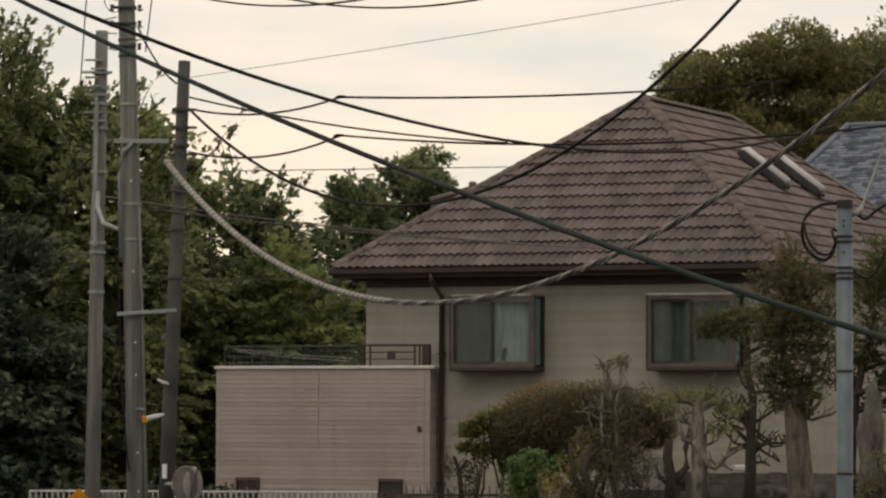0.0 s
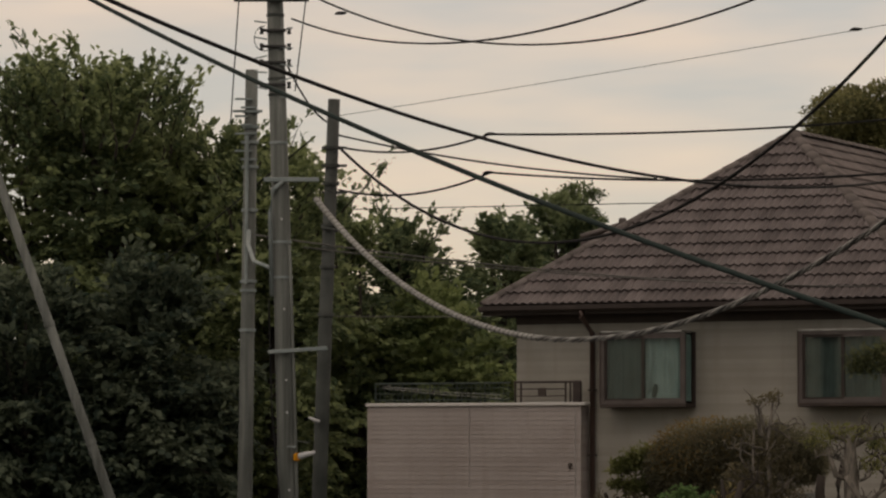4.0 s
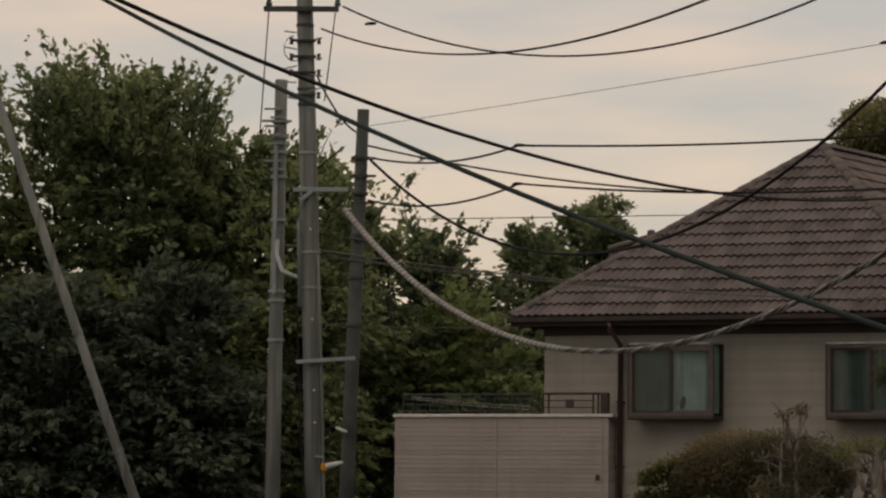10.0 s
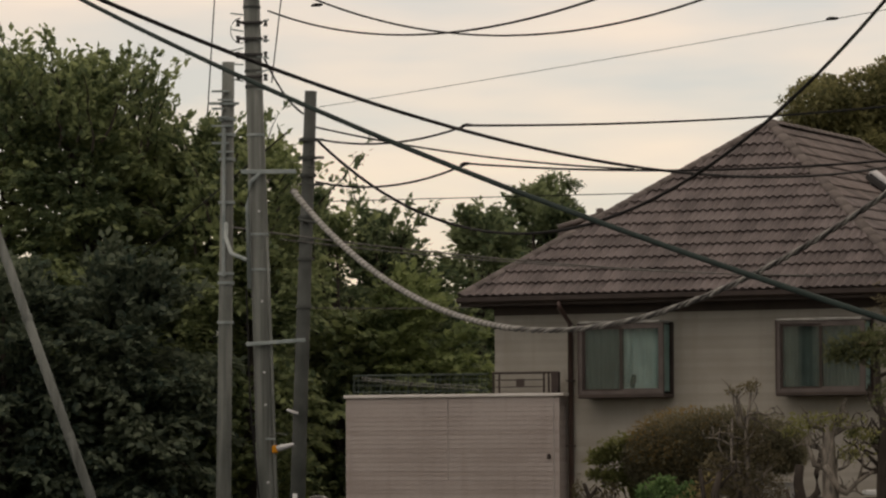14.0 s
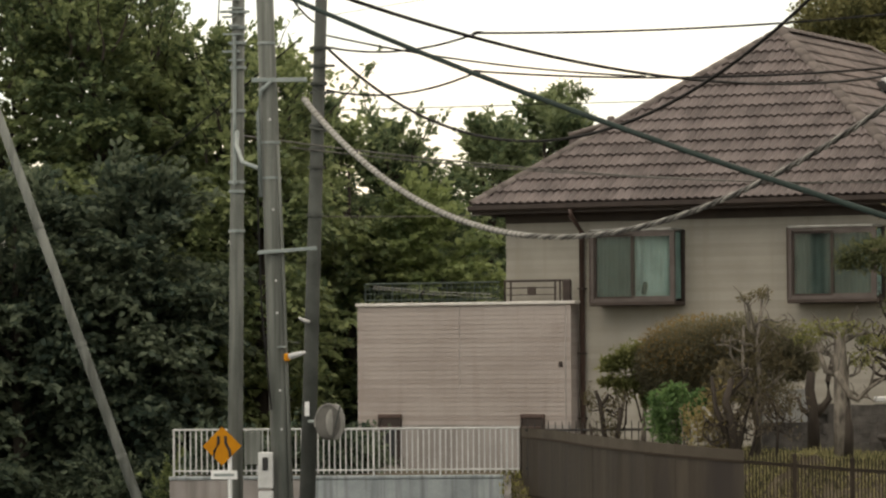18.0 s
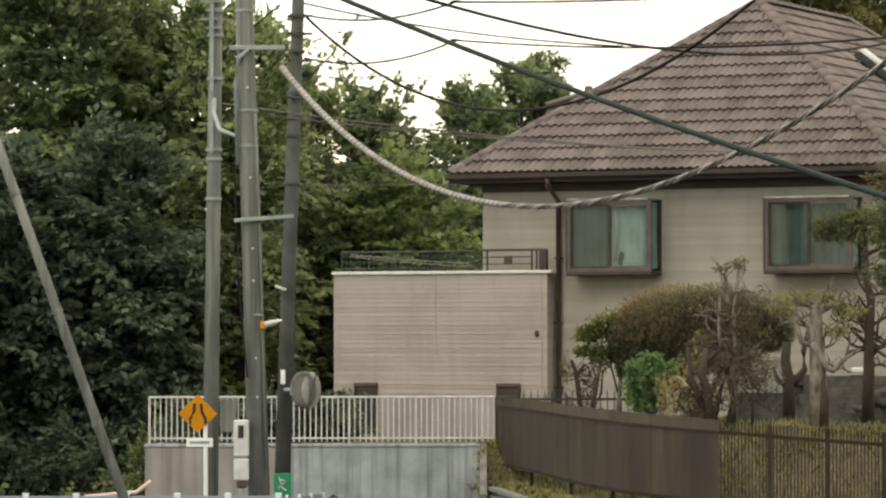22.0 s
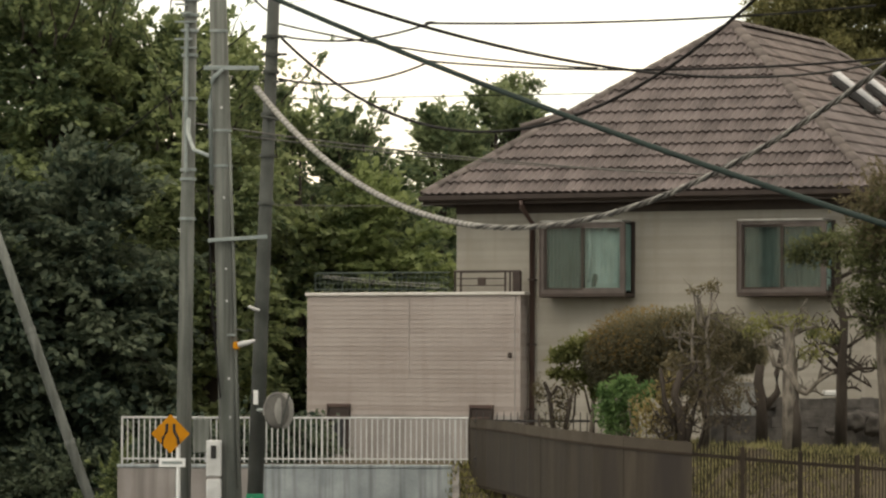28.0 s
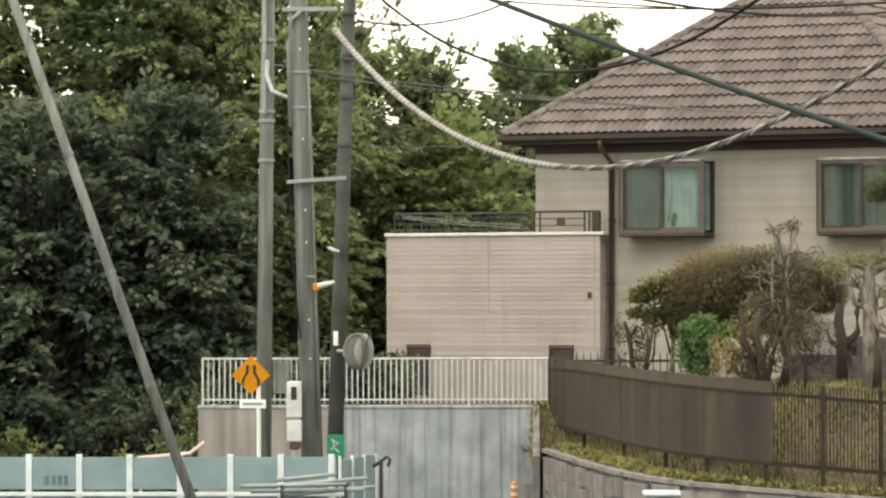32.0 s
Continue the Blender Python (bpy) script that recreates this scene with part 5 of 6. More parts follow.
dome = [(-0.35, 0, 1.42, 1.12, 0.8, 0.68), (0.75, 0, 1.44, 0.88, 0.7, 0.58), (-1.05, 0, 1.26, 0.5, 0.5, 0.46), (1.2, 0, 1.36, 0.42, 0.5, 0.38), (0.25, 0, 1.5, 0.95, 0.7, 0.64), (-0.65, 0, 0.98, 0.78, 0.6, 0.42), (0.1, 0, 1.0, 0.85, 0.6, 0.4)]
garden("hedge_shrub", (3.75, 62.72, GL), "large domed clipped shrub with rusty tips", "shrub",
       [([(0.1, 0, -0.2), (0.05, 0, 0.5), (-0.2, 0, 1.2)], 0.09, 0.05), ([(0.1, 0, 0.2), (0.5, 0, 0.9), (0.8, 0, 1.4)], 0.06, 0.03), ([(0, 0, 0.3), (-0.5, 0, 0.8), (-0.8, 0, 1.3)], 0.05, 0.03)],
       dome, 0.06, L_RUST, 74000, 121, M_DARKBARK,
       (L_TIP, 3800, [(-0.45, 0, 1.5, 1.02, 0.8, 0.62), (-1.0, 0, 1.34, 0.47, 0.5, 0.42), (-0.8, 0, 1.42, 0.64, 0.6, 0.5)], "orange-brown young leaf tips"))
garden("bush", (2.8, 60.19, GL - 0.1), "bright green bush in the garden", "shrub",
       [([(0, 0, -0.2), (0.02, 0, 0.3), (0, 0, 0.6)], 0.03, 0.015), ([(0.1, 0, -0.1), (0.2, 0, 0.5)], 0.02, 0.012), ([(0.14, -0.1, -0.1), (0.22, -0.1, 0.35)], 0.025, 0.012)],
       [(-0.08, 0, 0.72, 0.3, 0.3, 0.3), (-0.3, 0, 0.52, 0.18, 0.22, 0.24), (0.24, 0, 0.66, 0.24, 0.24, 0.2), (0.0, 0, 0.97, 0.2, 0.2, 0.14), (-0.14, 0, 0.3, 0.24, 0.24, 0.3), (0.1, 0.1, 0.3, 0.14, 0.18, 0.2), (0.36, 0, 0.85, 0.14, 0.14, 0.12), (-0.34, 0, 0.82, 0.12, 0.12, 0.12)], 0.095, L_BRIGHT, 2600, 131)
garden("tall_shrub", (1.95, 63.02, GL - 0.2), "thin-stemmed green shrub beside the downpipe", "shrub",
       [([(-0.1, 0, -0.4), (0.05, 0, 0.5), (0.2, 0, 1.3)], 0.045, 0.02), ([(0.38, 0, -0.4), (0.45, 0, 0.4), (0.5, 0, 1.3)], 0.055, 0.02), ([(0.1, 0, 0.6), (-0.05, 0, 1.1), (-0.1, 0, 1.5)], 0.02, 0.008), ([(0.42, 0, 0.5), (0.3, 0, 1.0), (0.25, 0, 1.4)], 0.02, 0.008)],
       [(0.2, 0, 1.62, 0.26, 0.25, 0.2), (0.5, 0, 1.5, 0.28, 0.25, 0.24), (-0.08, 0, 1.48, 0.22, 0.2, 0.18), (0.1, 0, 1.15, 0.2, 0.2, 0.16), (0.45, 0, 1.75, 0.2, 0.2, 0.12), (-0.18, 0, 1.2, 0.14, 0.12, 0.1), (0.38, 0, 1.15, 0.2, 0.16, 0.22), (0.5, 0, 0.9, 0.12, 0.1, 0.16)], 0.105, L_SOFT, 3000, 141)
garden("dry_bush", (1.78, 62.57, GL - 0.2), "cut-back bush of thick brown stems by the corner", "shrub",
       [([(0.0, 0, -0.4), (-0.05, 0, 0.3), (-0.12, 0, 0.85), (-0.2, 0, 1.05)], 0.055, 0.03), ([(0.08, 0, -0.4), (0.16, 0, 0.3), (0.22, 0, 0.75)], 0.05, 0.03), ([(-0.14, 0, -0.4), (-0.24, 0, 0.2), (-0.3, 0, 0.5)], 0.04, 0.02), ([(0.12, 0, 0.1), (0.3, 0, 0.5), (0.32, 0, 0.9)], 0.03, 0.012), ([(-0.1, 0, 0.8), (0.02, 0, 0.98), (0.1, 0, 0.92)], 0.035, 0.02)] + crooked(41, 6, 0.0, 0.9, 0.35, 0.016),
       [(0, 0, 0.3, 0.3, 0.2, 0.4), (0.05, 0, 0.75, 0.22, 0.14, 0.3), (-0.3, 0, 0.9, 0.14, 0.14, 0.25), (0.3, 0, 0.95, 0.14, 0.1, 0.14)], 0.075, L_DRYG, 620, 145, M_DARKBARK)
twigs = [([(0.0, 0, -0.2), (0.05, 0, 0.9), (0.02, 0, 1.7), (0.1, 0, 2.3)], 0.06, 0.018), ([(0.0, 0, 0.3), (-0.22, 0, 1.1), (-0.2, 0, 1.9)], 0.045, 0.018), ([(0.03, 0, 0.5), (0.3, 0, 1.0), (0.5, 0, 1.2)], 0.035, 0.012),
         ([(0.02, 0, 1.7), (-0.1, 0, 2.2), (-0.28, 0, 2.35)], 0.025, 0.01), ([(0.06, 0, 2.0), (0.2, 0, 2.3), (0.18, 0, 2.55)], 0.02, 0.01), ([(-0.1, 0, 0.7), (-0.5, 0, 1.05), (-0.62, 0, 1.1)], 0.03, 0.012), ([(-0.22, 0, 1.1), (-0.42, 0, 1.45), (-0.4, 0, 1.75)], 0.025, 0.01)]
twigs += crooked(4, 18, 0.3, 1.9, 0.75, 0.024)
garden("bare_shrub", (4.08, 59.74, GL), "half-bare shrub with pale crooked stems", "shrub", twigs,
       [(-0.1, 0, 0.85, 0.4, 0.35, 0.5), (0.1, 0, 2.4, 0.18, 0.15, 0.12), (-0.2, 0, 2.33, 0.14, 0.1, 0.1), (0.4, 0, 1.25, 0.25, 0.2, 0.15), (0.35, 0, 0.7, 0.4, 0.3, 0.4), (0.1, 0, 1.5, 0.35, 0.3, 0.35), (-0.45, 0, 1.1, 0.3, 0.2, 0.3)], 0.08, L_DRYG, 2200, 151, M_PALEBARK)
garden("dry_bush", (3.33, 59.29, GL - 0.1), "low bush with yellowing olive leaves", "shrub",
       [([(0.1 * i - 0.4, 0, -0.2), (0.13 * i - 0.5, 0, 0.7)], 0.014, 0.005) for i in range(8)],
       [(-0.2, 0, 0.4, 0.3, 0.3, 0.42), (0.15, 0, 0.35, 0.3, 0.3, 0.36), (0.1, 0, 0.85, 0.22, 0.2, 0.25)], 0.1, L_YELLOW, 900, 155, M_PALEBARK)
garden("old_stump", (3.62, 59.00, GL), "dark leaning stems of an old trunk among dry twigs", "tree",
       [([(0.05, 0, -0.3), (0.02, 0, 0.3), (-0.08, 0, 0.7), (0.02, 0, 1.05)], 0.09, 0.05), ([(-0.05, 0, 0.1), (-0.24, 0, 0.6), (-0.3, 0, 1.1)], 0.06, 0.025), ([(0.08, 0, -0.2), (0.2, 0, 0.35), (0.34, 0, 0.75)], 0.06, 0.03), ([(0.0, 0, 0.8), (0.25, 0, 1.1), (0.3, 0, 1.5)], 0.03, 0.01), ([(0.3, 0, -0.2), (0.42, 0, 0.3), (0.4, 0, 0.7)], 0.035, 0.015), *crooked(9, 10, 0.0, 1.0, 0.5, 0.02)],
       [(0.25, 0, 0.4, 0.3, 0.15, 0.4), (-0.1, 0, 0.4, 0.25, 0.15, 0.45)], 0.075, L_DRY, 380, 163, M_DARKBARK)
garden("forked_trunk", (5.14, 61.68, GL), "dark forked old trunk with short boughs", "tree",
       [([(0, 0, -0.2), (0, 0, 0.5), (-0.06, 0, 0.85), (-0.03, 0, 1.15)], 0.11, 0.07), ([(0.02, 0, 0.4), (0.26, 0, 0.7), (0.24, 0, 1.0), (0.32, 0, 1.35)], 0.07, 0.035), ([(-0.02, 0, 0.4), (-0.2, 0, 0.55), (-0.26, 0, 0.75)], 0.05, 0.025), *crooked(52, 3, 0.1, 0.5, 0.25, 0.02)], [], 0.1, L_MID, 10, 161, M_DARKBARK)
pollard = garden("pollarded_tree", (5.36, 58.85, GL), "pale pollarded tree with crooked side boughs", "tree",
       [([(0.02, 0, -0.3), (0.0, 0, 0.6), (-0.02, 0, 1.2), (-0.04, 0, 1.75)], 0.16, 0.09),
        ([(-0.05, 0, 1.1), (-0.25, 0, 1.15), (-0.4, 0, 1.6)], 0.06, 0.03), ([(-0.1, -0.1, 1.15), (0.12, -0.12, 0.75), (0.22, -0.1, 0.7), (0.42, -0.1, 0.9), (0.66, -0.1, 1.05)], 0.055, 0.025),
        ([(0.42, -0.1, 0.9), (0.5, -0.1, 1.2), (0.4, -0.1, 1.5)], 0.025, 0.012), ([(-0.02, 0, 1.6), (0.2, 0, 1.72), (0.4, 0, 1.75)], 0.05, 0.025), ([(-0.03, 0, 1.7), (-0.2, 0, 1.9), (0.15, 0, 1.95)], 0.03, 0.012), *crooked(1, 12, 0.9, 1.75, 0.7, 0.03)],
       [(-0.1, 0, 1.85, 0.6, 0.3, 0.15), (-0.5, 0, 1.7, 0.3, 0.2, 0.16), (0.3, 0, 1.35, 0.3, 0.2, 0.18), (0.5, 0, 1.65, 0.25, 0.2, 0.12)], 0.075, L_SOFT, 950, 171, M_PALEBARK)
# dark strip laid on the trunk as the shade inside a cavity
part("cavity_shade", tube([(0.07, -0.1, -0.2), (0.09, -0.115, 0.25), (0.06, -0.1, 0.62)], [0.085, 0.075, 0.03], 9), M_DARKBARK, pollard, "dark strip standing for the shade inside a cavity of the trunk", True)
garden("cloud_pine", (6.28, 60.19, GL + 0.1), "cloud-pruned pine with a bare crooked trunk", "tree",
       [([(0, 0, -0.3), (0.02, 0, 0.5), (0.02, 0, 1.0), (0.06, 0, 1.75), (-0.03, 0, 2.1), (-0.03, 0, 2.9)], 0.11, 0.04),
        ([(0, 0, 0.95), (-0.28, 0, 0.9), (-0.5, 0, 0.6)], 0.04, 0.015), ([(0, 0, 1.0), (-0.25, 0, 1.25), (-0.45, 0, 1.5)], 0.04, 0.012), ([(-0.02, 0, 1.0), (-0.04, 0, 1.4)], 0.03, 0.012),
        ([(0.03, 0, 0.9), (0.3, 0, 1.0), (0.65, 0, 1.0)], 0.04, 0.015), ([(0.04, 0, 1.3), (0.35, 0, 1.5), (0.45, 0, 1.6)], 0.03, 0.012), ([(0.04, 0, 1.5), (-0.15, 0, 1.8)], 0.03, 0.015),
        ([(-0.03, 0, 2.5), (-0.3, 0, 2.75)], 0.03, 0.012), ([(-0.03, 0, 2.45), (0.4, 0, 2.65), (0.9, 0, 2.5)], 0.035, 0.015), *crooked(2, 16, 0.7, 1.9, 0.7, 0.03)],
       [(-0.4, 0, 2.9, 0.5, 0.35, 0.27), (-0.1, 0, 3.05, 0.4, 0.3, 0.2), (-0.7, 0, 2.8, 0.22, 0.2, 0.17), (0.4, 0, 2.85, 0.4, 0.3, 0.25), (-0.45, 0, 1.55, 0.14, 0.1, 0.1), (-0.1, 0, 1.45, 0.12, 0.1, 0.12), (0.45, 0, 1.6, 0.14, 0.1, 0.1), (0.62, 0, 1.05, 0.12, 0.1, 0.08)], 0.085, L_PINE, 3000, 181, M_DARKBARK)
def pads(seed, centre, size, n, r):
    """Uneven flat leaf pads round a centre."""
    q = np.random.default_rng(seed)
    out = []
    for _ in range(n):
        k = r * (0.6 + 0.9 * q.random())
        out.append((*(np.array(centre) + q.uniform(-1, 1, 3) * np.array(size)), k * 1.25, k, k * 0.6))
    return out


big = garden("cloud_pine", (6.82, 57.51, GL), "broad cloud-pruned pine with a thick pale trunk", "tree",
       [([(0, 0, -0.3), (-0.03, 0, 0.6), (-0.08, 0, 1.2), (-0.12, 0, 1.7), (-0.1, 0, 2.0)], 0.22, 0.15), ([(-0.1, 0, 1.9), (-0.3, 0, 2.5), (-0.35, 0, 3.2), (-0.2, 0, 3.8)], 0.08, 0.03), ([(-0.3, 0, 2.4), (0.2, 0, 2.5), (0.5, 0, 2.75)], 0.05, 0.02), ([(-0.3, 0, 2.6), (-0.7, 0, 2.6)], 0.04, 0.02), ([(-0.1, 0, 1.9), (0.3, 0, 2.1), (0.4, 0, 2.5)], 0.05, 0.02),
        ([(-0.2, -0.1, 1.8), (-0.55, -0.15, 1.95), (-0.75, -0.1, 2.2)], 0.04, 0.015), ([(0.05, -0.1, 1.5), (0.25, -0.15, 1.75), (0.3, -0.1, 2.0)], 0.04, 0.015), *crooked(3, 8, 1.4, 2.2, 0.8, 0.03)],
       [], 0.085, L_PINE, 0, 191, M_BARK)
for i, (x, y) in enumerate(((4.3, 58.55),)):
    garden("dry_bush", (x, y, GL), "low tangled bush of dark bare twigs", "shrub",
           [([(0, 0, -0.2), (0.02, 0, 0.25), (0.0, 0, 0.5)], 0.03, 0.012), *crooked(20 + i, 10, 0.0, 0.5, 0.45, 0.015)],
           pads(30 + i, (0, 0, 0.45), (0.35, 0.15, 0.4), 12, 0.13), 0.07, L_DRY, 160, 40 + i, M_DARKBARK)
lean_pine = garden("cloud_pine", (7.5, 55.72, GL - 0.1), "leaning garden pine with dark boughs", "tree",
       [([(-0.15, 0, -0.3), (-0.2, 0, 0.9), (-0.1, 0, 1.9), (0.2, 0, 3.2)], 0.14, 0.04), ([(-0.15, 0, 1.7), (0.15, 0, 1.75), (0.4, 0, 1.9)], 0.06, 0.03), ([(-0.1, 0, 2.0), (-0.2, 0, 2.4), (-0.3, 0, 2.9)], 0.05, 0.02), ([(0, 0, 2.3), (0.5, 0, 2.5)], 0.04, 0.02), ([(-0.12, -0.1, 1.95), (0.15, -0.12, 2.05), (0.32, -0.1, 2.0), (0.5, -0.1, 2.2)], 0.045, 0.02), *crooked(64, 6, 1.6, 2.4, 0.6, 0.025)],
       [], 0.085, L_PINE, 0, 201, M_DARKBARK)


def needles(tree_ob, centre, size, n, per, material, seed, leaf=0.1, name="foliage"):
    """Ragged needle sprays along short boughs round a centre."""
    lines = boughs(np.random.default_rng(seed), (0, 0, centre[2]), size, n, 0.3, centre[2] - size[2])
    for q in lines:
        q[:, 0] += centre[0]
    return sprays(name, lines, per, 11, leaf, material, tree_ob, seed, start=0.25, length=0.3, narrow=0.34)


def boulder(base, size, seed, label, material=None, name="garden_rock"):
    bm = bmesh.new()
    bmesh.ops.create_icosphere(bm, subdivisions=3, radius=1.0)
    for v in bm.verts:
        k = 1 + 0.55 * noise.noise(v.co * 1.6 + Vector((seed, 0, 0))) + 0.3 * noise.noise(v.co * 4 + Vector((seed, 3, 0)))
        v.co = Vector((v.co.x * size[0], v.co.y * size[1], v.co.z * size[2])) * k
    ob = part(name, bm, material or M_STONE, None, smooth=True)
    ob.location = base
    return tagged(ob, label, "rock", "garden rocks")


needles(big, (-0.12, 0, 2.65), (0.64, 0.4, 0.95), 64, 10, L_PINE, 192)
needles(big, (-0.2, 0, 3.55), (0.42, 0.3, 0.6), 30, 10, L_DRYG, 193, 0.09, "tip_foliage")
needles(lean_pine, (0.4, 0, 3.05), (0.75, 0.4, 1.1), 60, 10, L_PINE, 203)
boulder((7.56, 55.2, GL + 0.92), (0.21, 0.22, 1.02), 3, "tall rounded grey standing stone", M_ROUNDSTONE)
garden("low_shrub", (7.6, 54.6, GL - 0.1), "thin twiggy olive shrub before the standing stone", "shrub",
       [([(0, 0, -0.2), (0.03, 0, 0.4), (0.0, 0, 0.9)], 0.02, 0.008), ([(-0.1, 0, -0.2), (-0.2, 0, 0.4), (-0.24, 0, 0.8)], 0.018, 0.006), *crooked(61, 14, 0.0, 0.9, 0.4, 0.014)],
       pads(62, (0, 0, 0.6), (0.35, 0.15, 0.55), 16, 0.13), 0.075, L_DRYG, 900, 63, M_DARKBARK)
for i, (x, z, r) in enumerate(((6.8, 2.6, 0.2), (7.12, 2.55, 0.22), (7.5, 2.55, 0.3), (6.45, 2.4, 0.12))):
    boulder((x, 62.72, z - 0.12), (r * 1.0, r * 0.7, r * 0.95), 10 + i * 7, "dark rough garden rock before the stone wall")
sw = thing("wall_garden", (0, 63.09, 0), "low dark wall of rough stone blocks", "wall", kind="structure")
part("core", box((5.3, 0.05, 1.7), (9.0, 0.3, 2.84)), M_WALLST, sw)
part("low_core", box((4.4, 0.05, 1.7), (5.3, 0.3, 2.57)), M_WALLST, sw)
part("wall_block", box((6.28, -0.1, 2.9), (6.62, 0.1, 3.0), 0.02), M_WHITE, sw, "white block on the wall")
rr = random.Random(4)
for j in range(7):
    x = (4.4 if j < 4 else 5.3) + rr.random() * 0.2
    while x < 8.7:
        wd = rr.uniform(0.14, 0.36)
        z = 1.72 + j * 0.162 + rr.uniform(-0.015, 0.015)
        part("stone", box((x, -0.02 - rr.random() * 0.02, z), (x + wd + 0.004, 0.06, z + rr.uniform(0.165, 0.18)), 0.006), M_WALLST, sw)
        x += wd
# white slats added in place of a low white wall at the back of the garden
wp = thing("white_wall_slats", (4.28, 63.32, 2.27), "white slats standing in for a low white wall behind the garden", "fence")
for i in range(9):
    part("picket", box((i * 0.1, 0, 0.3), (i * 0.1 + 0.084, 0.03, 0.86), 0.004), M_WHITE, wp)
for z in (0.45, 0.8):
    part("rail", box((-0.05, 0.03, z), (0.95, 0.06, z + 0.05)), M_WHITE, wp)
for x in (-0.02, 0.88):
    part("post", box((x, 0.065, 0.28), (x + 0.05, 0.1, 0.82)), M_WHITE, wp)

# ---- slate-roofed neighbour ----
nb = thing("neighbour_house", pose(10.2, 91.6, 0.1, 0, 0, -25), "neighbouring house with a blue-grey slate roof", "house")
part("wall", box((0, 0, 0), (8, 8, 8.7)), M_SIDING, nb)
raw("roof_deck", [(-0.5, -0.5, 8.7), (8.5, -0.5, 8.7), (8.5, 8.5, 8.7), (-0.5, 8.5, 8.7), (0.6, 4, 11.2), (7.4, 4, 11.2)], [(0, 1, 5, 4), (1, 2, 5), (2, 3, 4, 5), (3, 0, 4), (3, 2, 1, 0)], M_SLATE, nb)
part("fascia", box((-0.5, -0.52, 8.58), (8.5, -0.42, 8.72)), M_BROWN, nb)
part("hip_cap", tube([(-0.5, -0.5, 8.74), (0.6, 4, 11.26)], 0.09, 8), M_SLATE, nb, smooth=True)
part("ridge_cap", tube([(0.6, 4, 11.26), (7.4, 4, 11.26)], 0.07, 8), M_SLATE, nb, smooth=True)

# ---- small things on and beside the street ----
# corner return of the panelled barrier
hb2 = thing("panel_barrier", (-2.72, 53.63, 0), "short blue-green barrier panels at the corner", "barrier")
for i in range(4):
    x, y = i * 0.14, i * 0.75
    part("post", box((x - 0.022, y - 0.03, 0), (x + 0.022, y + 0.02, 1.27 - 0.02 * i), 0.006), M_POST, hb2)
    if i < 3:
        vs = [(x + 0.02, y, 0.1), (x + 0.12, y + 0.7, 0.1), (x + 0.12, y + 0.7, 1.2), (x + 0.02, y, 1.22)]
        raw("panel", vs + [(a + 0.02, b, c) for a, b, c in vs], [(0, 1, 2, 3), (7, 6, 5, 4), (0, 3, 7, 4), (3, 2, 6, 7), (1, 5, 6, 2), (0, 4, 5, 1)], M_PANEL, hb2)
cl = thing("pipe_clamp", (-2.15, 54.2, 0), "black scaffold clamp on a short post", "clamp")
part("post", tube([(0, 0, 0), (0, 0, 1.2)], 0.03, 8), M_IRON, cl)
part("jaw", tube([(-0.12, 0, 1.1), (-0.02, 0, 1.16), (0.08, 0, 1.24), (0.13, 0, 1.2), (0.1, 0, 1.1)], 0.026, 8), M_BLACK, cl, smooth=True)
for i, (x0, z0, x1, z1, y) in enumerate(((-3.75, 0.86, -2.3, 0.98, 53.1), (-3.95, 0.8, -2.35, 0.82, 53.0), (-3.6, 0.95, -2.75, 1.03, 53.2), (-4.1, 0.88, -2.6, 0.9, 52.9), (-3.5, 0.74, -2.2, 0.86, 53.05))):
    st = part("scaffold_pipe", tube([(x0, y, z0), (x1, y + 0.1, z1)], 0.03, 10), M_GALV, None, smooth=True)
    tagged(st, "grey steel scaffold pipe stacked by the barrier", "pipe", "stacked pipes")
for x in (-3.5, -2.6):
    rk = thing("pipe_trestle", (x, 53.05, 0), "low steel trestle under the pipes", "trestle")
    part("leg", tube([(-0.05, -0.2, 0), (0, -0.2, 0.9)], 0.02, 6), M_IRON, rk)
    part("leg", tube([(-0.05, 0.25, 0), (0, 0.25, 0.9)], 0.02, 6), M_IRON, rk)
    part("bar", tube([(0, -0.25, 0.74), (0, 0.3, 0.74)], 0.02, 6), M_IRON, rk)
part("label_bars", box((-6.97, -0.028, 0.86), (-6.96, -0.024, 0.98)), M_BLUEPOLE, hb)
for i in range(4):
    part("label_bar", box((-6.95 + i * 0.09, -0.028, 0.86), (-6.89 + i * 0.09, -0.022, 1.0)), M_BLUEPOLE, hb)
kp = thing("kerb_pipe", (0, 64.36, 0), "pale pink handrail pipe beside the wall", "handrail")
part("rail", tube([(-6.75, 0, 0.78), (-5.85, 0, 0.86), (-5.6, 0, 1.05)], 0.035, 8), M_PINK, kp, smooth=True)
for x in (-6.7, -5.85):
    part("post", tube([(x, 0, 0), (x, 0, 0.8)], 0.025, 8), M_PINK, kp)
wb = thing("cabinet_box", (1.75, 50.06, 0), "pale grey-green street cabinet", "cabinet")
part("body", box((-0.2, -0.2, 0), (0.22, 0.2, 0.9), 0.02), M_GALV, wb)
part("lid", box((-0.24, -0.24, 0.9), (0.26, 0.24, 0.96), 0.015), M_POST, wb)

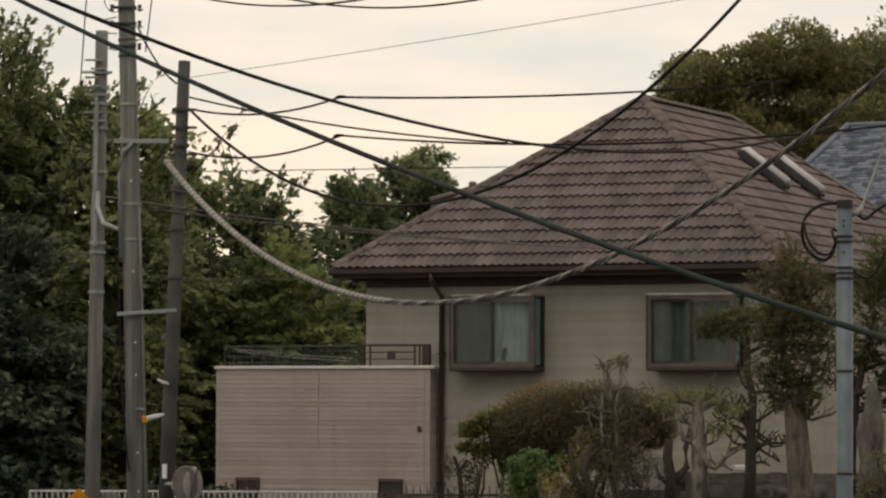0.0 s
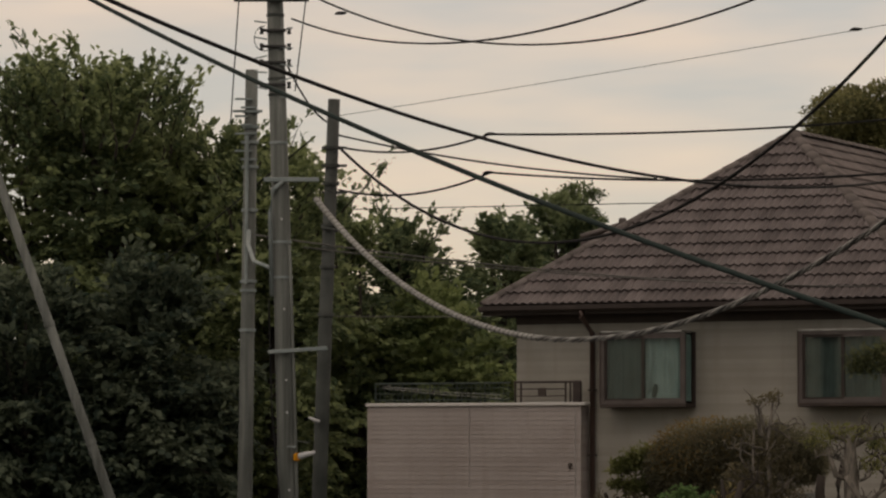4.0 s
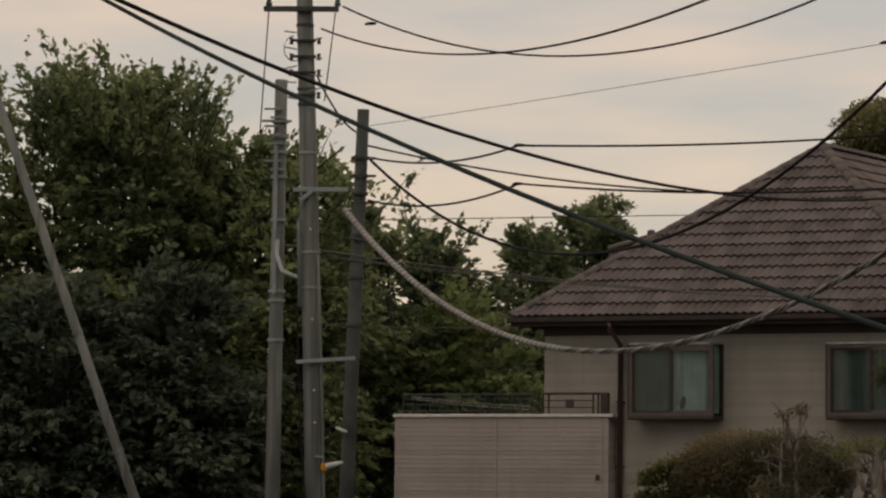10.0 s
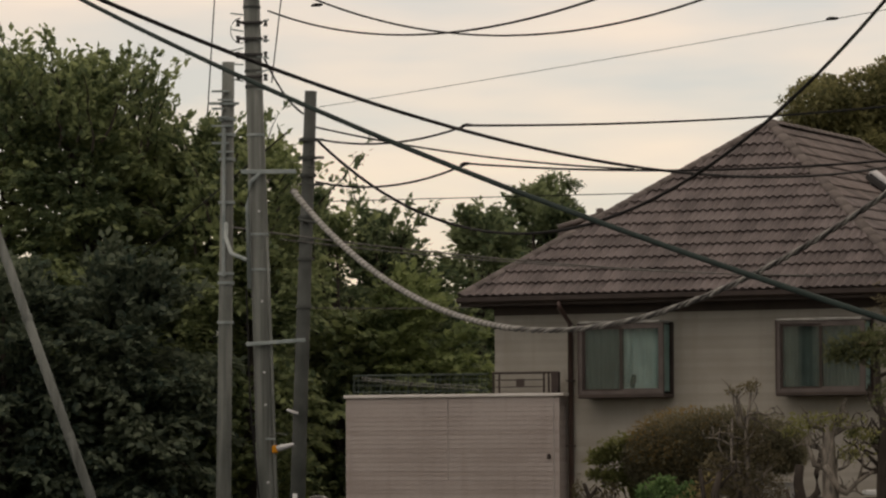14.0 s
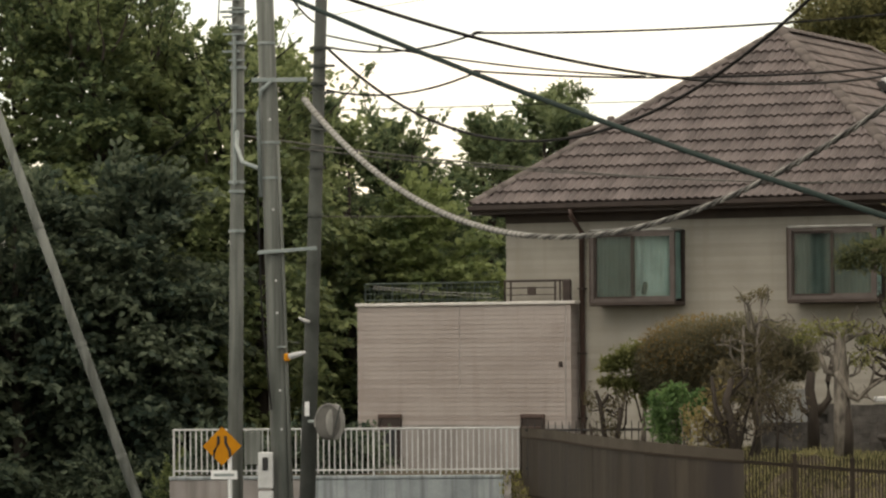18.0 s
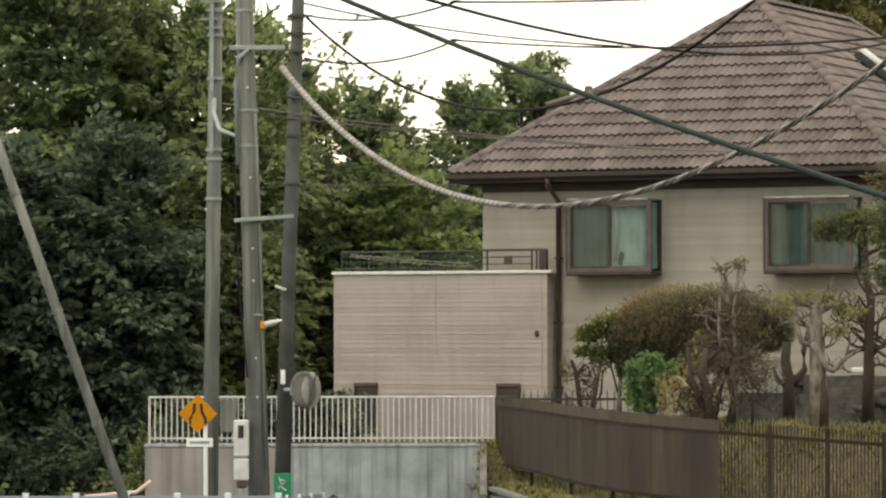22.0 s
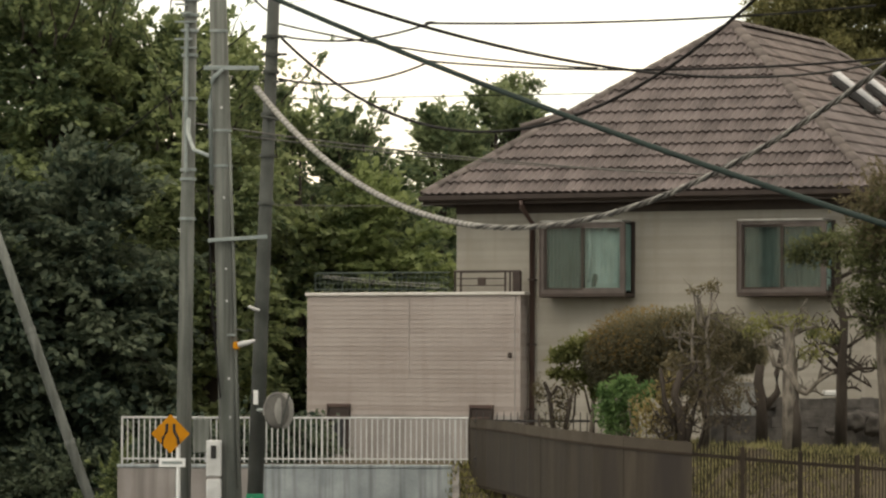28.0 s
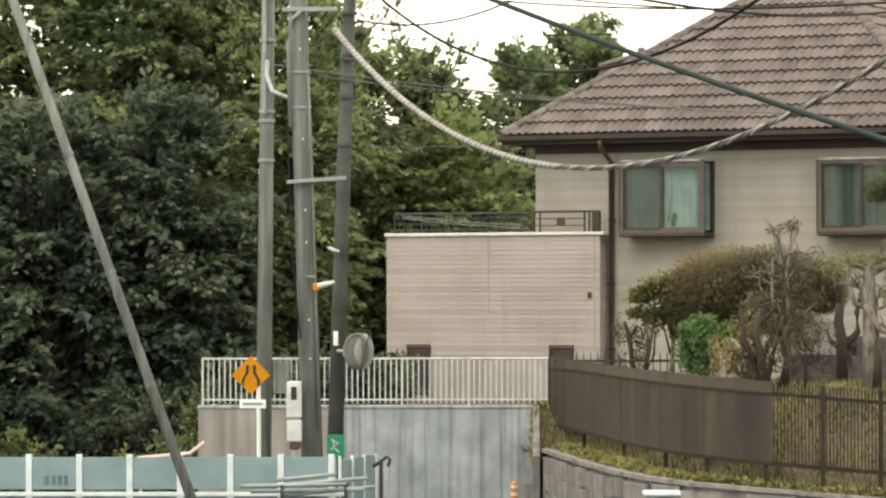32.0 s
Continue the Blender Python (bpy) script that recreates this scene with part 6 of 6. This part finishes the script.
# wires and fittings on the poles
for x0, z0, x1, z1 in ((-0.9, 10.85, -1.02, 8.9), (0.14, 10.8, -0.02, 9.4)):
    part("tail_wire", tube([(x0, -0.15, z0), ((x0 + x1) / 2, -0.16, (z0 + z1) / 2), (x1, -0.15, z1)], 0.011, 6), M_CABLE, p2)
part("loop_wire", tube([(-0.5 - 0.16 * math.sin(a * 0.45), -0.15, 10.42 - 0.2 + 0.2 * math.cos(a * 0.45)) for a in range(10)], 0.007, 5), M_CABLE, p2)
for i in range(10):
    z = 9.3 + i * 0.13
    part("wire_tie", tube([(-0.36 + 0.1 * (-1) ** i, -0.14, z), (-0.36 + 0.3 * (-1) ** i, -0.16, z + 0.05 * math.sin(i))], 0.012, 5), M_GALV, p2)
part("link_cable", tube([(-0.88, 2.0, 7.35), (-0.86, 1.6, 7.1), (-0.72, 0.9, 6.8), (-0.42, 0.12, 6.66)], 0.035, 8), M_GALV, p2, "pale grey cable between the poles", True)
for z in (2.6, 3.2, 4.4, 4.9, 6.0, 7.4):
    q = z / T2
    part("bolt", tube([(LN2[0] * q + 0.02, -0.18, z), (LN2[0] * q + 0.02, -0.2, z)], 0.02, 6), M_WHITE, p2)
part("cross_tie", box((-0.18, -0.13, 9.28), (0.3, -0.09, 9.32)), M_GALV, p1)
for i in range(8):
    z = 8.5 + i * 0.14
    part("pole_clip", box((-0.04 - 0.1 * (i % 2), -0.16, z), (0.22 - 0.08 * (i % 3), -0.1, z + 0.03)), M_GALV, p1)
part("pole_pipe", tube([(0.06, -0.16, 8.9), (0.05, -0.16, 6.5)], 0.03, 8), M_GALV, p1)
for i in range(6):
    part("splice", tube([(0.2 + 0.03 * i, -0.18, 8.2 + 0.12 * i), (0.42, -0.18, 8.1 + 0.16 * i)], 0.012, 5), M_POLE2, p3)
part("spacer", tube([(0.14, -0.14, 7.55), (0.42, -0.16, 7.5)], 0.03, 6), M_POLE2, p3)
for x, y, z in ((-0.333, 61.08, 9.0), (-0.36, 61.08, 8.365), (5.03, 54.33, 9.93), (-2.62, 57.45, 10.55)):
    kn = part("cable_joint", tube([(x - 0.09, y, z - 0.01), (x - 0.03, y, z + 0.005), (x + 0.03, y, z + 0.005), (x + 0.09, y, z + 0.01)], [0.014, 0.027, 0.027, 0.014], 8), M_CABLE, None, smooth=True)
    tagged(kn, "small black cable joint on the wire", "cable joint", "cable joints")

# solar collectors on the side slope
ANG = math.atan2(RISE, RUN)
for v, f0 in ((5.4, 0.682), (7.4, 0.672)):
    u, z = L + OV - f0 * RUN, EAVE + f0 * RISE
    col = thing("solar_collector", HM @ pose(u, v, z, 0, math.degrees(ANG), 0), "raised white-framed solar collector on the roof", "solar collector", "roof collectors")
    part("body", box((0.0, -0.16, 0.1), (1.1, 0.16, 0.24), 0.02), M_DARKGLASS, col)
    for y0 in (-0.19, 0.16):
        part("side_rail", box((-0.02, y0, 0.1), (1.12, y0 + 0.03, 0.2), 0.008), M_IRON, col)
    bm = tube([(-0.02, 0, 0.25), (0.3, 0, 0.25), (1.1, 0, 0.25)], 0.13, 14)
    bmesh.ops.scale(bm, vec=(1, 1, 0.62), space=Matrix.Translation((0, 0, -0.25)), verts=bm.verts[:])
    part("top_cover", bm, M_BRIGHT, col, "rounded white cover", True)
    part("lower_lip", box((1.1, -0.15, 0.12), (1.16, 0.15, 0.2), 0.01), M_IRON, col)
    for x in (0.1, 0.9):
        part("foot", box((x, -0.12, -0.02), (x + 0.06, 0.12, 0.12)), M_GALV, col)

# ---- siding boards ----


def boards(parent, a, b, z0, z1, step=0.1, paint=M_SIDING, lap=0.009):
    """Lapped horizontal boards on a wall face from a to b, facing right of the way."""
    a, b = Vector((*a, 0)), Vector((*b, 0))
    d = b - a
    n = d.length
    bm = bmesh.new()
    pr = ((0.0, 0.0), (-lap, 0.0), (-lap, 0.006), (-0.0035, step - 0.003), (0.0, step - 0.003))
    r = [[bm.verts.new((x, y, z)) for y, z in pr] for x in (0, n)]
    k = len(pr)
    for i in range(k):
        bm.faces.new((r[0][i], r[0][(i + 1) % k], r[1][(i + 1) % k], r[1][i]))
    bm.faces.new(r[0])
    bm.faces.new(r[1][::-1])
    bmesh.ops.recalc_face_normals(bm, faces=bm.faces[:])
    first = None
    for j in range(int((z1 - z0) / step)):
        if first is None:
            first = part("siding_board", bm, paint, parent)
            o = first
        else:
            o = mesh_ob("siding_board", first.data, None, parent)
        o.location = (a.x, a.y, z0 + j * step)
        o.rotation_euler = (0, 0, math.atan2(d.y, d.x))


boards(house, (-0.04, 0.02), (L, 0.02), -0.3, WALL_H - 0.22, 0.08, lap=0.0075)
boards(house, (L - 0.02, 0.02), (L - 0.02, DEEP), -0.3, WALL_H)
boards(gar, (GU0, GV + 0.02), (GU1, GV + 0.02), 0.8, GH, 0.085, M_BLOCK, 0.0095)
boards(gar, (GU1 - 0.02, GV + 0.02), (GU1 - 0.02, 0.0), 0.8, GH, 0.085, M_BLOCK)

# ---- roof tiles ----
TW, TE = 0.32, math.hypot(RUN, RISE) / 15
S = 12


def tile_field(origin, e, s, n, width, parent, limit, seed):
    """Lay one slope: the nearest tiles singly, the rest joined."""
    origin, e, s, n = Vector(origin), Vector(e), Vector(s), Vector(n)
    slope = math.hypot(RUN, RISE)
    shared, count, jv, jf = None, 0, [], []
    for j in range(15):
        q0, q1 = j / 15, min((j + 1.1) / 15, 1.0)
        for k in range(-1, int(width / TW) + 2):
            a = k * TW + (j % 2) * TW / 2
            b = a + TW + 0.006
            rows, whole, area = [], True, 0
            for q, h in ((q0, 0.035), (q0, 0.066), (q1, 0.02)):
                l0, l1 = RUN * q, width - RUN * q
                row = []
                for i in range(S + 1):
                    u = a + (b - a) * i / S
                    c = min(max(u, l0), l1)
                    whole &= abs(c - u) < 1e-6
                    wv = 0.042 * abs(math.sin(math.pi * (u - a) / TW * 2)) ** 1.6 - 0.015
                    row.append((c, q * slope, h + wv))
                area += row[-1][0] - row[0][0]
                rows.append(row)
            if area < 0.05:
                continue
            verts = [Vector(p) for row in rows for p in row]
            faces = [(r * (S + 1) + i, r * (S + 1) + i + 1, (r + 1) * (S + 1) + i + 1, (r + 1) * (S + 1) + i) for r in range(2) for i in range(S)]
            if count < limit:
                count += 1
                base = Vector((a, q0 * slope, 0))
                m = Matrix(((e.x, s.x, n.x, 0), (e.y, s.y, n.y, 0), (e.z, s.z, n.z, 0), (0, 0, 0, 1)))
                m.translation = origin + e * base.x + s * base.y
                if whole and shared:
                    o = mesh_ob("roof_tile", shared, None, parent)
                else:
                    o = raw("roof_tile", [v - base for v in verts], faces, M_TILE, parent)
                    if whole:
                        shared = o.data
                o.matrix_local = m
            else:
                f0 = len(jv)
                jv += [origin + e * v.x + s * v.y + n * v.z for v in verts]
                jf += [tuple(f0 + i for i in f) for f in faces]
    if jv:
        o = raw("roof_tiles", jv, jf, M_TILEJ, parent)
        o["kind"] = "stuff"


ca, sa = RUN / math.hypot(RUN, RISE), RISE / math.hypot(RUN, RISE)
WX, WY = L + 2 * OV, DEEP + 2 * OV
roof_front = part("roof_front", box((-OV + 0.3, -OV + 0.3, EAVE - 0.05), (L + OV - 0.3, -OV + 0.5, EAVE - 0.02)), M_SOFFIT, house)
roof_side = part("roof_side", box((L + OV - 0.5, -OV + 0.3, EAVE - 0.05), (L + OV - 0.3, DEEP + OV - 0.3, EAVE - 0.02)), M_SOFFIT, house)
roof_rear = part("roof_rear", box((-OV + 0.3, DEEP + OV - 0.5, EAVE - 0.05), (L + OV - 0.3, DEEP + OV - 0.3, EAVE - 0.02)), M_SOFFIT, house)
tile_field((-OV, -OV - 0.04, EAVE), (1, 0, 0), (0, ca, sa), (0, -sa, ca), WX, roof_front, 300, 1)
tile_field((L + OV, -OV, EAVE), (0, 1, 0), (-ca, 0, sa), (sa, 0, ca), WY, roof_side, 300, 2)
tile_field((L + OV, DEEP + OV, EAVE), (-1, 0, 0), (0, -ca, sa), (0, sa, ca), WX, roof_rear, 0, 3)
tile_field((-OV, DEEP + OV, EAVE), (0, -1, 0), (ca, 0, sa), (-sa, 0, ca), WY, roof_rear, 0, 4)

# hip and ridge caps
cap_me = None


def caps(a, b, parent, step=0.33):
    global cap_me
    a, b = Vector(a), Vector(b)
    d = (b - a)
    n = int(d.length / step)
    for i in range(n + 1):
        if cap_me is None:
            bm = bmesh.new()
            ring = []
            for x, k, lift in ((0.0, 1.0, 0.008), (step + 0.03, 0.98, 0.0)):
                ring.append([bm.verts.new((x, 0.125 * k * math.cos(t * math.pi / 8), 0.085 * k * math.sin(t * math.pi / 8) + lift)) for t in range(9)])
                ring.append([bm.verts.new((x, 0.11 * k * math.cos(t * math.pi / 8), 0.07 * k * math.sin(t * math.pi / 8) + lift)) for t in range(9)])
            for t in range(8):
                bm.faces.new((ring[0][t], ring[0][t + 1], ring[2][t + 1], ring[2][t]))
                bm.faces.new((ring[0][t], ring[1][t], ring[1][t + 1], ring[0][t + 1]))
            bmesh.ops.recalc_face_normals(bm, faces=bm.faces[:])
            o = part("ridge_tile", bm, M_HIP, parent, smooth=True)
            cap_me = o.data
        else:
            o = mesh_ob("ridge_tile", cap_me, None, parent)
        p = a + d * (i / (n + 1))
        x = d.normalized()
        y = Vector((0, 0, 1)).cross(x).normalized()
        z = x.cross(y)
        m = Matrix(((x.x, y.x, z.x, p.x), (x.y, y.y, z.y, p.y), (x.z, y.z, z.z, p.z + 0.03), (0, 0, 0, 1)))
        o.matrix_local = m


caps(cor[0], rid0, roof_front)
caps(cor[1], rid0, roof_front)
caps(rid0, rid1, roof_side)
caps(cor[2], rid1, roof_side)
caps(cor[3], rid1, roof_rear)

# slates of the neighbour's front slope
sl, count, jv, jf = None, 0, [], []
rr = random.Random(77)
for j in range(30):
    q = j / 30
    for k in range(18):
        x = -0.5 + 1.1 * q + k * 0.28 + (0.14 if j % 2 else 0.0)
        m = pose(x, -0.5 + 4.5 * q, 8.72 + 2.5 * q + rr.uniform(0, 0.012), 27 + rr.uniform(-1.5, 1.5), 0, 0)
        if sl is None:
            sl = part("slate", box((0, 0, 0), (0.272, 0.2, 0.025)), M_SLATE, nb)
        if count < 300 and k < 10:
            o = mesh_ob("slate", sl.data, None, nb) if count else sl
            o.matrix_local = m
            count += 1
        else:
            f0 = len(jv)
            jv += [m @ v.co for v in sl.data.vertices]
            jf += [tuple(f0 + i for i in f.vertices) for f in sl.data.polygons]
raw("slates", jv, jf, M_SLATEJ, nb)["kind"] = "stuff"

# rough blocks on the face of the kerb wall
blk = None
sd = 0.3
rr = random.Random(31)
while sd < LENS[-1] - 0.5:
    wd = rr.uniform(0.34, 0.8)
    p, q = along(sd), along(sd + wd)
    o1 = side(sd + wd / 2)
    c = (p + q) / 2 - o1 * 0.5
    tilt = math.atan2(q.y - p.y, q.x - p.x)
    for j in range(3):
        if blk is None:
            blk = part("kerb_block", box((-0.5, -0.04, -0.15), (0.5, 0.04, 0.15), 0.012), M_KERB, KERB)
            o = blk
        else:
            o = mesh_ob("kerb_block", blk.data, None, KERB)
        o.matrix_world = pose(c.x - o1.x * 0.016 * rr.random(), c.y - o1.y * 0.016 * rr.random(), p.z - 1.62 - 0.15 - j * 0.29 + rr.uniform(-0.02, 0.02), 0, rr.uniform(-2, 2), math.degrees(tilt) + rr.uniform(-1.5, 1.5)) @ Matrix.Diagonal((wd * rr.uniform(0.97, 1.04), 1, rr.uniform(0.95, 1.0), 1))
    sd += wd
